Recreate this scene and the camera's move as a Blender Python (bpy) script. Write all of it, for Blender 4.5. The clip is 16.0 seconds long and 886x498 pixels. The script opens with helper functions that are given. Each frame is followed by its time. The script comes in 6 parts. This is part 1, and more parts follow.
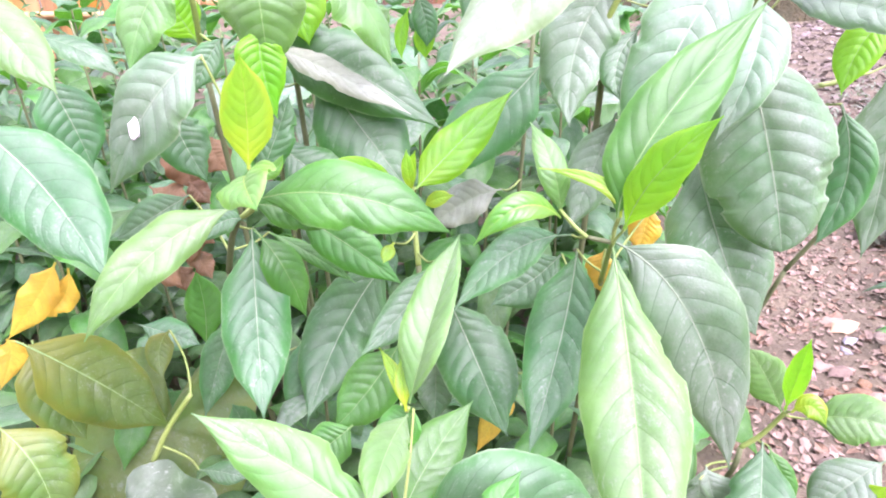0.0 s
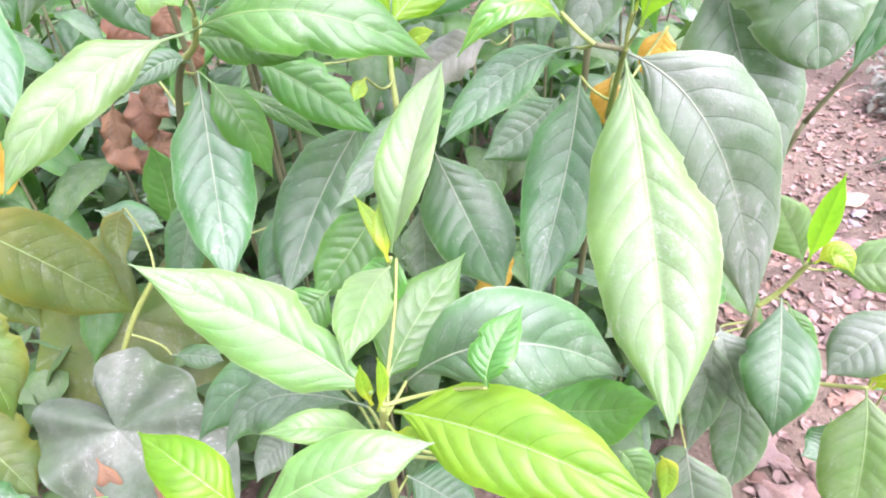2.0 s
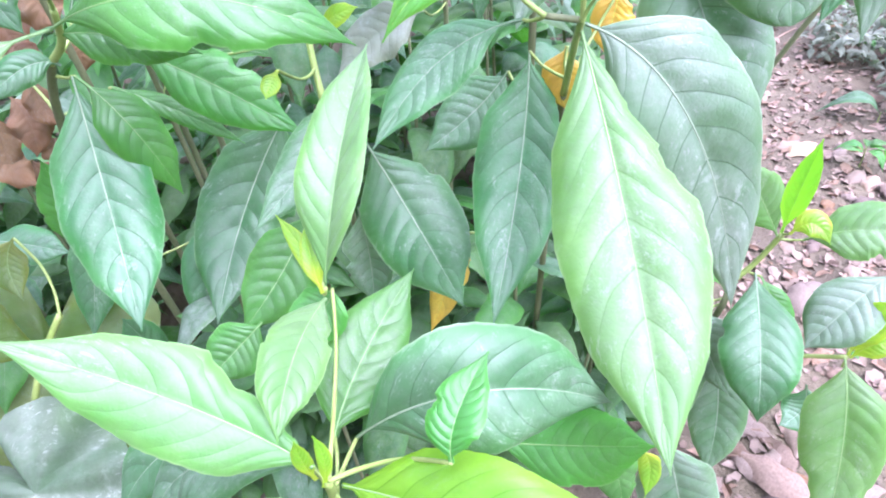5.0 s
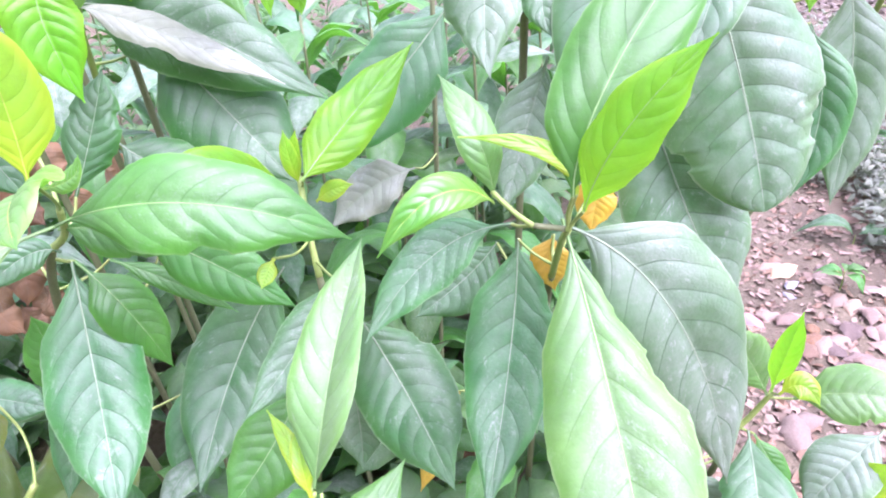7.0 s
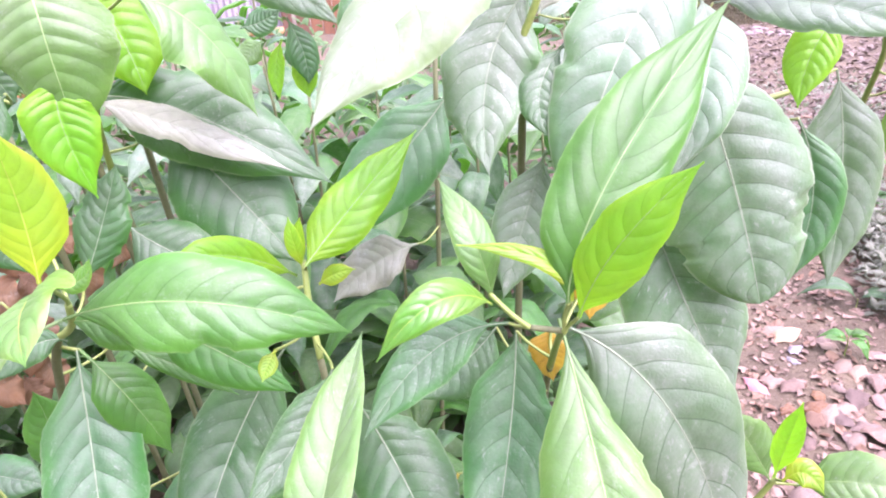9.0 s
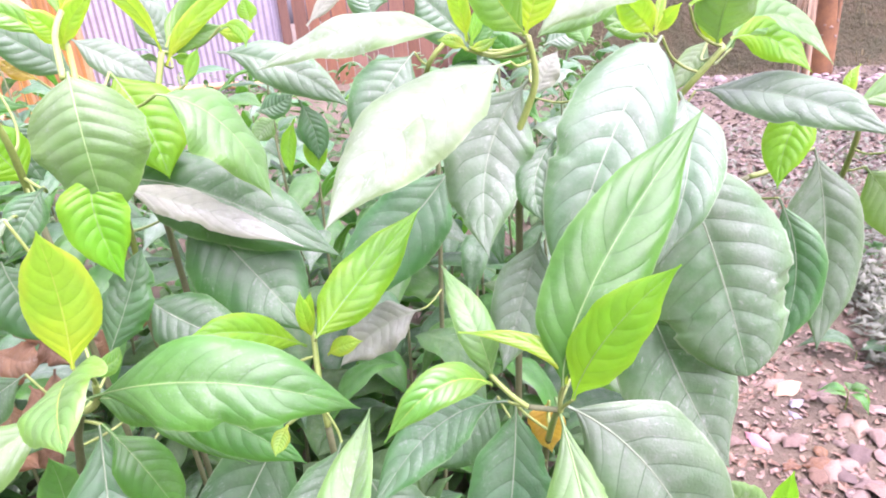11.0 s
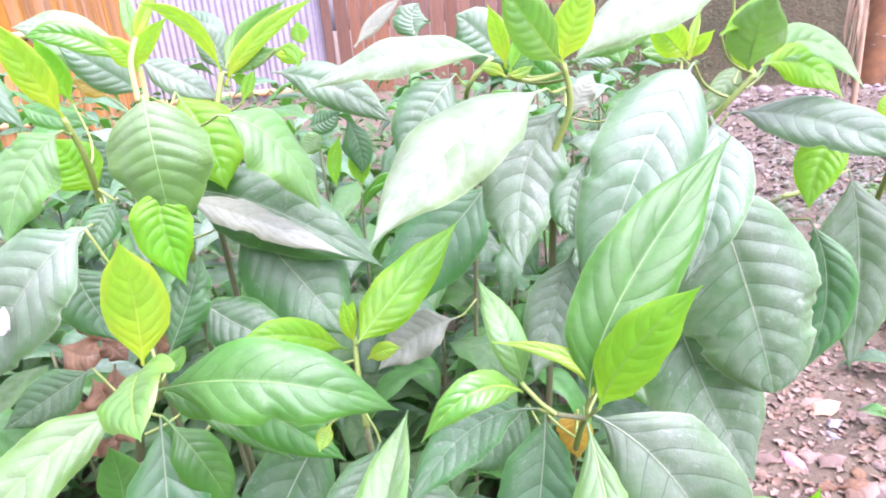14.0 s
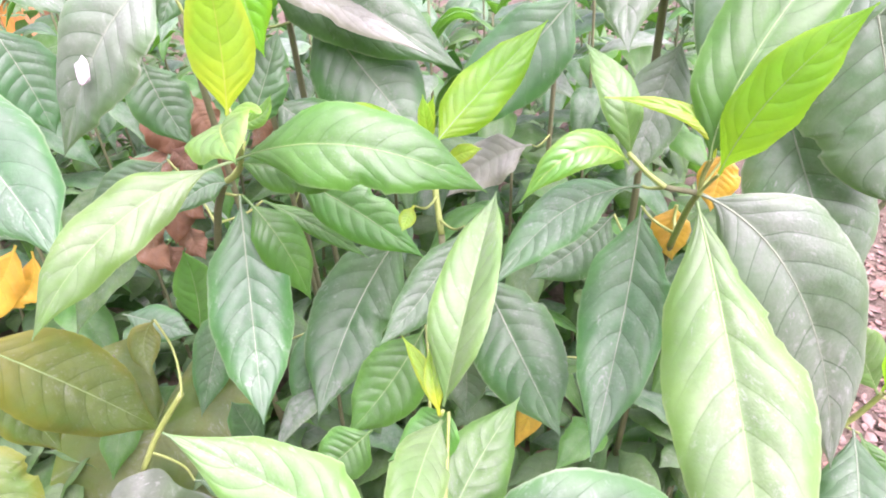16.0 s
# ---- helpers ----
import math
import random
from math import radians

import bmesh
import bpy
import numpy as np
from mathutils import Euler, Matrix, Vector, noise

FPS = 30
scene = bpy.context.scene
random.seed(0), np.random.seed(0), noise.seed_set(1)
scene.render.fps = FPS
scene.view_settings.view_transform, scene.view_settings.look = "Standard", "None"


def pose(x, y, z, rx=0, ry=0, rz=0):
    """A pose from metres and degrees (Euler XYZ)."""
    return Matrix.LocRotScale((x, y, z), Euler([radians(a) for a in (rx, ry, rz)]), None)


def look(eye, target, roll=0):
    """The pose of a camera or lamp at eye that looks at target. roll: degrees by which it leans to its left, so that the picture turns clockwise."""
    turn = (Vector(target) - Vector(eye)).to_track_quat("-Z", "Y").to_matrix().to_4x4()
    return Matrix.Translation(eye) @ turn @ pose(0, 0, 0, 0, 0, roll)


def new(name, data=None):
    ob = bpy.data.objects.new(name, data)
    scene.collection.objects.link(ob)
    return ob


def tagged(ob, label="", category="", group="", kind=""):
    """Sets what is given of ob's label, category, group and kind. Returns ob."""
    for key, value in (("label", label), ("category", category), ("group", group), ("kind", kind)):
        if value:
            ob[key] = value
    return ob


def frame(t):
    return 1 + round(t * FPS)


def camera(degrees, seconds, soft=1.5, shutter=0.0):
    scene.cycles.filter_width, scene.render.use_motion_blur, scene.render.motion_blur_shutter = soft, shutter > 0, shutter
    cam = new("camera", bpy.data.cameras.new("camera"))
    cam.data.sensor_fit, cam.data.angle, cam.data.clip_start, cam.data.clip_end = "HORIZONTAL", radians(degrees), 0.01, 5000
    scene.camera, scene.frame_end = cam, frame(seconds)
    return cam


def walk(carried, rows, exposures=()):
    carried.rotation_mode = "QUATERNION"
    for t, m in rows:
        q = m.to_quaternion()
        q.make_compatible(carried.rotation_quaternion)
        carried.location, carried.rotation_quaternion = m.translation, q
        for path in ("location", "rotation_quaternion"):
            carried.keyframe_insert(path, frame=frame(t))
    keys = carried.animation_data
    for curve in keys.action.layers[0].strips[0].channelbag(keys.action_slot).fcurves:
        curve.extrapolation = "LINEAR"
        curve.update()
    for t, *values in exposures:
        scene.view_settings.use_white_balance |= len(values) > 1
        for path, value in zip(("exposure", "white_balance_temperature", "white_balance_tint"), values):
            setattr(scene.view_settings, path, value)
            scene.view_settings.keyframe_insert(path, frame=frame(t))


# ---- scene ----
cam = camera(72.3, 16.0, soft=2.0)
METRES, EYE, TILT, LEAN, TURN = 0.55, 0.86, -27.0, 2.0, 0.0
ROWS = [
    (0.0, -0.0008, 0.0019, 0.0025, -0.02, -0.31, -0.14),
    (0.5, -0.0104, 0.0279, -0.0413, 0.60, -3.15, -1.01),
    (1.0, -0.0254, 0.0651, -0.0956, 0.59, -5.93, -1.20),
    (1.5, -0.0162, 0.0998, -0.1191, 0.35, -8.35, -1.20),
    (2.0, 0.0099, 0.1320, -0.1208, -0.85, -8.09, 2.37),
    (2.5, 0.0309, 0.1733, -0.1287, -3.41, -10.04, 4.09),
    (3.0, 0.0354, 0.2000, -0.1455, -5.37, -13.06, 5.90),
    (5.5, 0.0277, 0.2677, -0.0532, -5.90, -10.19, 6.54),
    (6.0, 0.0286, 0.2692, -0.0185, -6.14, -8.29, 6.26),
    (6.5, 0.0316, 0.2640, 0.0125, -6.80, -5.41, 6.23),
    (7.0, 0.0390, 0.2626, 0.0342, -6.94, -2.88, 6.36),
    (7.5, 0.0447, 0.2699, 0.0553, -6.75, -1.41, 6.34),
    (8.0, 0.0468, 0.2585, 0.0721, -6.63, -0.35, 6.32),
    (8.5, 0.0466, 0.2585, 0.0790, -6.65, 0.22, 6.05),
    (9.0, 0.0492, 0.2461, 0.0939, -6.57, 1.54, 5.91),
    (11.5, 0.0460, 0.1748, 0.1446, -6.33, 5.85, 6.10),
    (12.0, 0.0525, 0.1635, 0.1455, -6.21, 5.84, 5.94),
    (12.5, 0.0790, 0.1543, 0.1451, -7.93, 5.65, 6.51),
    (13.0, 0.1074, 0.1429, 0.1427, -9.16, 6.03, 7.14),
    (13.5, 0.0898, 0.1376, 0.1465, -5.89, 6.72, 6.14),
    (14.0, 0.0389, 0.1338, 0.1456, -3.18, 6.56, 4.50),
    (14.5, -0.0119, 0.1468, 0.1298, -0.77, 5.63, 3.32),
    (15.0, -0.0352, 0.1573, 0.0944, -0.16, 3.93, 2.59),
    (15.5, -0.0400, 0.1795, 0.0243, -0.05, 0.39, 1.62),
    (16.0, -0.0351, 0.1989, -0.0158, 0.69, -2.60, 1.76),
]
walk(cam, [(t, pose(0, 0, EYE, TILT, LEAN, TURN) @ pose(METRES * x, METRES * y, METRES * z, 90 + pitch, roll, yaw)) for t, x, y, z, yaw, pitch, roll in ROWS],
     exposures=[(0.0, 2.52, 5885, 50), (1.0, 2.52, 6065, 58), (1.5, 2.54, 6065, 58), (2.5, 2.54, 5725, 54), (3.0, 2.54, 5485, 51), (5.5, 2.57, 5295, 43), (6.5, 2.57, 5445, 53), (8.0, 2.57, 5780, 54), (9.0, 2.51, 5950, 60), (12.0, 2.45, 5980, 56), (14.0, 2.43, 5760, 52), (15.0, 2.39, 5985, 55), (16.0, 2.45, 6175, 63)])

# ---- light: bright hazy daylight, no hard shadows ----
world = bpy.data.worlds.new("sky")
scene.world = world
world.use_nodes = True
wn = world.node_tree
sky = wn.nodes.new("ShaderNodeTexSky")
sky.sky_type, sky.sun_disc = "NISHITA", False
sky.sun_elevation, sky.sun_rotation, sky.dust_density, sky.air_density = radians(75), radians(110), 5.0, 1.0
soften = wn.nodes.new("ShaderNodeHueSaturation")
soften.inputs["Saturation"].default_value = 0.4
wn.links.new(sky.outputs[0], soften.inputs["Color"])
wn.links.new(soften.outputs[0], wn.nodes["Background"].inputs["Color"])
wn.nodes["Background"].inputs["Strength"].default_value = 0.120
sun = new("sun", bpy.data.lights.new("sun", "SUN"))
sun.data.energy, sun.data.angle, sun.data.color = 1.6, radians(50), (1.0, 0.96, 0.9)
sun.matrix_world = look((2.6, -4.2, 5.2), (0.1, 0.6, 0.0))


# ---- materials ----
class Graph:
    """Short names for the nodes of one material."""

    def __init__(self, name):
        self.mat = bpy.data.materials.new(name)
        self.mat.use_nodes = True
        self.t = self.mat.node_tree
        self.bsdf = self.t.nodes["Principled BSDF"]
        self.out = self.t.nodes["Material Output"]

    def node(self, kind):
        return self.t.nodes.new(kind)

    def put(self, socket, value):
        if hasattr(value, "is_linked"):
            self.t.links.new(value, socket)
        else:
            socket.default_value = value

    def math(self, op, a, b=0.0, c=0.0):
        n = self.node("ShaderNodeMath")
        n.operation = op
        for s, v in zip(n.inputs, (a, b, c)):
            self.put(s, v)
        return n.outputs[0]

    def step(self, x, lo, hi, a=0.0, b=1.0):
        n = self.node("ShaderNodeMapRange")
        n.interpolation_type = "SMOOTHSTEP"
        for s, v in zip(n.inputs, (x, lo, hi, a, b)):
            self.put(s, v)
        return n.outputs[0]

    def mix(self, f, a, b, how="MIX"):
        n = self.node("ShaderNodeMix")
        n.data_type, n.blend_type = "RGBA", how
        self.put(n.inputs[0], f), self.put(n.inputs[6], a), self.put(n.inputs[7], b)
        return n.outputs[2]

    def noise(self, scale, detail=4.0, rough=0.6, coords="Object", stretch=None):
        co = self.node("ShaderNodeTexCoord").outputs[coords]
        if stretch:
            m = self.node("ShaderNodeMapping")
            self.t.links.new(co, m.inputs[0])
            m.inputs["Scale"].default_value = stretch
            co = m.outputs[0]
        n = self.node("ShaderNodeTexNoise")
        self.t.links.new(co, n.inputs["Vector"])
        n.inputs["Scale"].default_value, n.inputs["Detail"].default_value, n.inputs["Roughness"].default_value = scale, detail, rough
        return n.outputs[0]

    def bump(self, height, strength=0.3, distance=0.002):
        n = self.node("ShaderNodeBump")
        n.inputs["Strength"].default_value, n.inputs["Distance"].default_value = strength, distance
        self.put(n.inputs["Height"], height)
        self.t.links.new(n.outputs[0], self.bsdf.inputs["Normal"])


def rgb(r, g, b):
    return (r, g, b, 1.0)


VEINS, SLANT, SWEEP = 9.0, 1.0, 1.05  # side veins along a blade, and how far they run forward


def leaf_material(name, base, second, vein, rough=0.4, glow=0.25, glow_colour=None, dust=0.2, veined=1.0, sheen=0.05, gloss=1.0, crease=0.30, warm=None, film_most=0.36):
    """A leaf: two greens in patches, sunken side veins painted darker for groove shade, paler midrib, dust in streaks,
    light through the blade. warm: the tint of its base and margin.
    """
    edge = warm or tuple(0.5 * a + 0.28 * b for a, b in zip(base[:3], (glow_colour or base)[:3])) + (1.0,)
    g = Graph(name)
    uv = g.node("ShaderNodeSeparateXYZ")
    g.t.links.new(g.node("ShaderNodeTexCoord").outputs["UV"], uv.inputs[0])
    side = g.math("ABSOLUTE", g.math("MULTIPLY_ADD", uv.outputs[0], 2.0, -1.0))
    along = uv.outputs[1]
    wobble = g.math("MULTIPLY_ADD", g.noise(25, 2), 0.30, -0.15)
    run = g.math("ADD", g.math("MULTIPLY", side, SLANT), g.math("MULTIPLY", g.math("POWER", side, 2.5), SWEEP))
    phase = g.math("ADD", g.math("SUBTRACT", g.math("MULTIPLY", along, VEINS), run), wobble)
    ribs = g.math("MULTIPLY", g.step(g.math("PINGPONG", phase, 0.5), 0.0, 0.045, 1.0, 0.0), g.step(side, 0.45, 1.0, 1.0, 0.0))
    mid = g.math("MULTIPLY", g.step(side, 0.006, g.math("MULTIPLY_ADD", along, -0.02, 0.034), 1.0, 0.0), 0.4)
    rand = g.node("ShaderNodeObjectInfo").outputs["Random"]
    patch = g.step(g.noise(15, 6, 0.72), 0.38, 0.62)
    col = g.mix(patch, base, second)
    col = g.mix(g.step(g.noise(120, 6, 0.75), 0.40, 0.66, 0.0, 0.5), col, tuple(0.6 * c for c in base[:3]) + (1,))
    margin = g.math("MULTIPLY", g.step(g.math("ADD", side, g.math("MULTIPLY_ADD", g.noise(30, 3), 0.8, -0.4)), 0.6, 1.0), 0.55)
    col = g.mix(margin, col, edge)
    if warm:
        col = g.mix(g.step(g.math("ADD", along, g.math("MULTIPLY_ADD", g.noise(22, 4), 0.5, -0.25)), 0.0, 0.55, 0.8, 0.0), col, warm)
    cell = g.node("ShaderNodeCombineXYZ")
    g.put(cell.inputs[0], g.math("FLOOR", phase)), g.put(cell.inputs[1], g.math("GREATER_THAN", uv.outputs[0], 0.5)), g.put(cell.inputs[2], rand)
    chance = g.node("ShaderNodeTexWhiteNoise")
    chance.noise_dimensions = "3D"
    g.t.links.new(cell.outputs[0], chance.inputs["Vector"])
    panel = chance.outputs["Value"]
    across = g.node("ShaderNodeCombineXYZ")
    g.put(across.inputs[0], g.math("MULTIPLY", phase, 1.6)), g.put(across.inputs[1], g.math("MULTIPLY", uv.outputs[0], 5.0)), g.put(across.inputs[2], g.math("MULTIPLY", rand, 40.0))
    fibre = g.node("ShaderNodeTexNoise")
    g.t.links.new(across.outputs[0], fibre.inputs["Vector"])
    fibre.inputs["Scale"].default_value, fibre.inputs["Detail"].default_value, fibre.inputs["Roughness"].default_value = 3.0, 6.0, 0.7
    scuff = g.math("MULTIPLY", g.step(fibre.outputs[0], 0.55, 0.64), g.step(g.noise(20, 3), 0.47, 0.6))
    hs = g.node("ShaderNodeHueSaturation")
    g.put(hs.inputs["Color"], col)
    g.put(hs.inputs["Value"], g.math("MULTIPLY", g.math("MULTIPLY_ADD", rand, 0.30, 0.85), g.math("MULTIPLY_ADD", panel, 0.16, 0.92)))
    g.put(hs.inputs["Hue"], g.math("MULTIPLY_ADD", rand, 0.018, 0.494))
    col = g.mix(g.math("MULTIPLY", mid, veined), hs.outputs[0], vein)
    film = g.math("MULTIPLY", g.step(g.noise(11, 6, 0.7), 0.34, 0.62), g.step(side, 0.5, 1.0, 1.0, 0.4))
    streak = g.math("MULTIPLY", g.step(g.noise(90, 8, 0.85, "Object", (1.0, 1.0, 0.35)), 0.54, 0.62), g.math("MULTIPLY", g.step(g.noise(14, 2), 0.42, 0.6), g.step(along, 0.1, 0.8, 0.35, 1.0)))
    # chalky crusts along the midrib and towards the tip
    crust = g.math("MULTIPLY", g.step(g.noise(55, 8, 0.8), 0.50, 0.60), g.math("MULTIPLY", g.step(g.noise(17, 3), 0.50, 0.62), g.math("MULTIPLY", g.step(side, 0.1, 0.75, 1.0, 0.2), g.step(along, 0.2, 0.6))))
    specks = g.math("MULTIPLY", g.step(g.noise(480, 2), 0.62, 0.72), g.step(g.noise(20, 3), 0.4, 0.7))
    marks = g.math("ADD", g.math("MULTIPLY", g.math("ADD", streak, scuff), 0.8), g.math("ADD", g.math("MULTIPLY", specks, 0.6), g.math("MULTIPLY", crust, 0.55)))
    dirt = g.math("MULTIPLY", g.math("ADD", g.math("MULTIPLY", film, film_most), marks), dust)
    dirt = g.math("MINIMUM", dirt, 0.8)
    col = g.mix(dirt, col, rgb(0.36, 0.42, 0.35))
    # groove shade painted along the side veins
    col = g.mix(g.math("MULTIPLY", ribs, min(0.85, 0.8 * veined)), col, tuple(0.5 * c for c in base[:3]) + (1,))
    # a thin pale rim, and small dead spots
    rim = g.math("MULTIPLY", g.step(side, 0.95, 0.995), g.step(g.noise(35, 3), 0.35, 0.6, 0.1, 0.55))
    col = g.mix(rim, col, vein)
    pits = g.node("ShaderNodeTexVoronoi")
    g.t.links.new(g.node("ShaderNodeTexCoord").outputs["Object"], pits.inputs["Vector"])
    pits.inputs["Scale"].default_value = 75
    spots = g.math("MULTIPLY", g.step(pits.outputs["Distance"], 0.05, 0.12, 1.0, 0.0), g.step(g.noise(13, 3), 0.58, 0.63, 0.0, 0.8))
    col = g.mix(g.math("MULTIPLY", spots, min(1.0, dust * 1.4)), col, rgb(0.07, 0.055, 0.03))
    g.put(g.bsdf.inputs["Base Color"], col)
    g.put(g.bsdf.inputs["Roughness"], g.math("ADD", g.math("MULTIPLY", dirt, 0.35), g.math("MULTIPLY_ADD", g.noise(40, 3), 0.2, rough - 0.1)))
    g.bsdf.inputs["Specular IOR Level"].default_value = gloss
    g.bsdf.inputs["Sheen Weight"].default_value = sheen
    g.bsdf.inputs["Sheen Roughness"].default_value = 0.6
    cells = g.node("ShaderNodeTexVoronoi")
    cells.feature = "DISTANCE_TO_EDGE"
    g.t.links.new(g.node("ShaderNodeTexCoord").outputs["Object"], cells.inputs["Vector"])
    cells.inputs["Scale"].default_value = 260
    relief = g.math("ADD", g.math("MULTIPLY", g.step(cells.outputs[0], 0.0, 0.25), 0.09), g.math("ADD", g.math("MULTIPLY", g.noise(60, 4), 0.3), g.math("MULTIPLY", mid, -0.5)))
    swell = g.math("MULTIPLY", g.math("POWER", g.math("MULTIPLY", g.math("PINGPONG", phase, 0.5), 2.0), 0.32), g.step(side, 0.7, 1.0, 1.0, 0.15))
    g.bump(g.math("MULTIPLY_ADD", swell, 0.85, relief), crease, 0.0013)
    through_blade = g.node("ShaderNodeBsdfTranslucent")
    g.put(through_blade.inputs["Color"], g.mix(0.6, col, glow_colour or base))
    blend = g.node("ShaderNodeMixShader")
    blend.inputs[0].default_value = glow
    g.t.links.new(g.bsdf.outputs[0], blend.inputs[1])
    g.t.links.new(through_blade.outputs[0], blend.inputs[2])
    g.t.links.new(blend.outputs[0], g.out.inputs["Surface"])
    return g.mat


LEAF = {
    "D": leaf_material("mature_leaf", rgb(0.018, 0.110, 0.020), rgb(0.042, 0.140, 0.038), rgb(0.22, 0.32, 0.17), 0.46, 0.20, rgb(0.06, 0.38, 0.010), 0.36, 0.8, 0.02, 0.62, 0.5),
    # dust plus painted haze: film and base are both paled
    "DD": leaf_material("dusty_hazed_leaf", rgb(0.045, 0.140, 0.044), rgb(0.085, 0.175, 0.076), rgb(0.34, 0.41, 0.29), 0.48, 0.22, rgb(0.12, 0.40, 0.02), 0.52, 1.1, 0.06, 0.75, 0.5, film_most=0.58),
    "G": leaf_material("green_leaf", rgb(0.034, 0.175, 0.014), rgb(0.058, 0.200, 0.026), rgb(0.20, 0.34, 0.14), 0.42, 0.34, rgb(0.13, 0.52, 0.01), 0.18, 0.9, 0.03, 0.6, 0.42),
    "P": leaf_material("fresh_leaf", rgb(0.072, 0.218, 0.034), rgb(0.122, 0.258, 0.070), rgb(0.25, 0.36, 0.16), 0.44, 0.30, rgb(0.20, 0.54, 0.018), 0.38, 0.7, 0.06, 0.55, 0.42),
    # the whitish film here is sky sheen painted into the colour
    "F": leaf_material("pale_sheen_leaf", rgb(0.090, 0.205, 0.055), rgb(0.160, 0.255, 0.115), rgb(0.27, 0.37, 0.20), 0.46, 0.30, rgb(0.22, 0.52, 0.03), 0.75, 0.6, 0.08, 0.6, 0.36, film_most=0.6),
    "Y": leaf_material("young_leaf", rgb(0.18, 0.43, 0.014), rgb(0.26, 0.48, 0.028), rgb(0.36, 0.53, 0.07), 0.38, 0.5, rgb(0.36, 0.80, 0.01), 0.10, 0.9, 0.0, gloss=0.8, crease=0.45, warm=rgb(0.42, 0.49, 0.012)),
    # backlight is put into this vivid green, besides the blade's glow
    "U": leaf_material("backlit_leaf", rgb(0.105, 0.37, 0.008), rgb(0.165, 0.42, 0.018), rgb(0.28, 0.48, 0.05), 0.40, 0.55, rgb(0.27, 0.76, 0.004), 0.10, 1.2, 0.0, gloss=0.5, crease=0.5, warm=rgb(0.20, 0.41, 0.008)),
    "V": leaf_material("pale_young_leaf", rgb(0.072, 0.275, 0.024), rgb(0.135, 0.325, 0.055), rgb(0.26, 0.46, 0.12), 0.34, 0.4, rgb(0.18, 0.62, 0.015), 0.15, 1.1, 0.03, gloss=0.8, crease=0.45, warm=rgb(0.15, 0.34, 0.022)),
    "O": leaf_material("olive_leaf", rgb(0.050, 0.140, 0.012), rgb(0.090, 0.165, 0.016), rgb(0.22, 0.29, 0.06), 0.48, 0.35, rgb(0.22, 0.40, 0.008), 0.28, 0.9, 0.0, 0.5, 0.45, warm=rgb(0.16, 0.175, 0.012)),
    "A": leaf_material("yellowed_leaf", rgb(0.58, 0.46, 0.02), rgb(0.62, 0.38, 0.02), rgb(0.6, 0.42, 0.07), 0.45, 0.35, rgb(0.75, 0.44, 0.01), 0.1),
    "T": leaf_material("withered_leaf", rgb(0.195, 0.235, 0.150), rgb(0.26, 0.295, 0.21), rgb(0.36, 0.40, 0.29), 0.58, 0.2, rgb(0.27, 0.34, 0.12), 0.9, 0.8, 0.05, 0.4),
    "B": leaf_material("dry_leaf", rgb(0.13, 0.065, 0.022), rgb(0.23, 0.125, 0.05), rgb(0.22, 0.13, 0.06), 0.75, 0.2, rgb(0.34, 0.15, 0.03), 0.3, 0.2, gloss=0.3, crease=0.4),
    "DW": leaf_material("dusty_weed", rgb(0.145, 0.180, 0.115), rgb(0.20, 0.225, 0.155), rgb(0.18, 0.21, 0.14), 0.7, 0.3, rgb(0.16, 0.28, 0.10), 0.5, 0.6, gloss=0.3),
    # leaf green darkened for shade: undergrowth and low rear shrubs
    "W": leaf_material("shade_tone_leaf", rgb(0.032, 0.105, 0.020), rgb(0.058, 0.13, 0.028), rgb(0.09, 0.13, 0.05), 0.6, 0.22, rgb(0.08, 0.30, 0.01), 0.25, 0.6, 0.0, 0.35),
}


def plain_material(name, a, b, rough=0.7, scale=20.0, fine=150.0, bump=0.4, depth=0.003, stretch=None, spread=0.0, metal=0.0, coords="Object"):
    g = Graph(name)
    col = g.mix(g.step(g.noise(scale, 5, 0.65, coords, stretch), 0.3, 0.7), a, b)
    col = g.mix(g.step(g.noise(fine, 4, 0.6, coords, stretch), 0.45, 0.8, 0.0, 0.45), col, tuple(0.5 * c for c in a[:3]) + (1,))
    if spread:
        hs = g.node("ShaderNodeHueSaturation")
        g.put(hs.inputs["Color"], col)
        rand = g.node("ShaderNodeObjectInfo").outputs["Random"]
        g.put(hs.inputs["Value"], g.math("MULTIPLY_ADD", rand, 2 * spread, 1 - spread))
        g.put(hs.inputs["Saturation"], g.math("MULTIPLY_ADD", g.math("FRACT", g.math("MULTIPLY", rand, 7.3)), spread, 1 - spread / 2))
        col = hs.outputs[0]
    g.put(g.bsdf.inputs["Base Color"], col)
    g.put(g.bsdf.inputs["Roughness"], g.math("MULTIPLY_ADD", g.noise(scale * 2, 3, 0.6, coords), 0.2, rough - 0.1))
    g.bsdf.inputs["Metallic"].default_value = metal
    g.bump(g.math("ADD", g.noise(fine, 5, 0.6, coords, stretch), g.noise(scale, 3, 0.5, coords, stretch)), bump, depth)
    return g.mat


STEM = plain_material("green_stem", rgb(0.19, 0.29, 0.055), rgb(0.24, 0.32, 0.08), 0.5, 30, 300, 0.3, 0.001)
BARK = plain_material("brown_stem", rgb(0.105, 0.140, 0.050), rgb(0.135, 0.155, 0.065), 0.7, 40, 300, 0.4, 0.001)
SOIL = plain_material("soil", rgb(0.138, 0.117, 0.068), rgb(0.082, 0.069, 0.041), 0.95, 5, 90, 0.9, 0.012)
LITTER = plain_material("fallen_leaf", rgb(0.195, 0.138, 0.09), rgb(0.125, 0.086, 0.054), 0.75, 30, 260, 0.4, 0.001, spread=0.45)
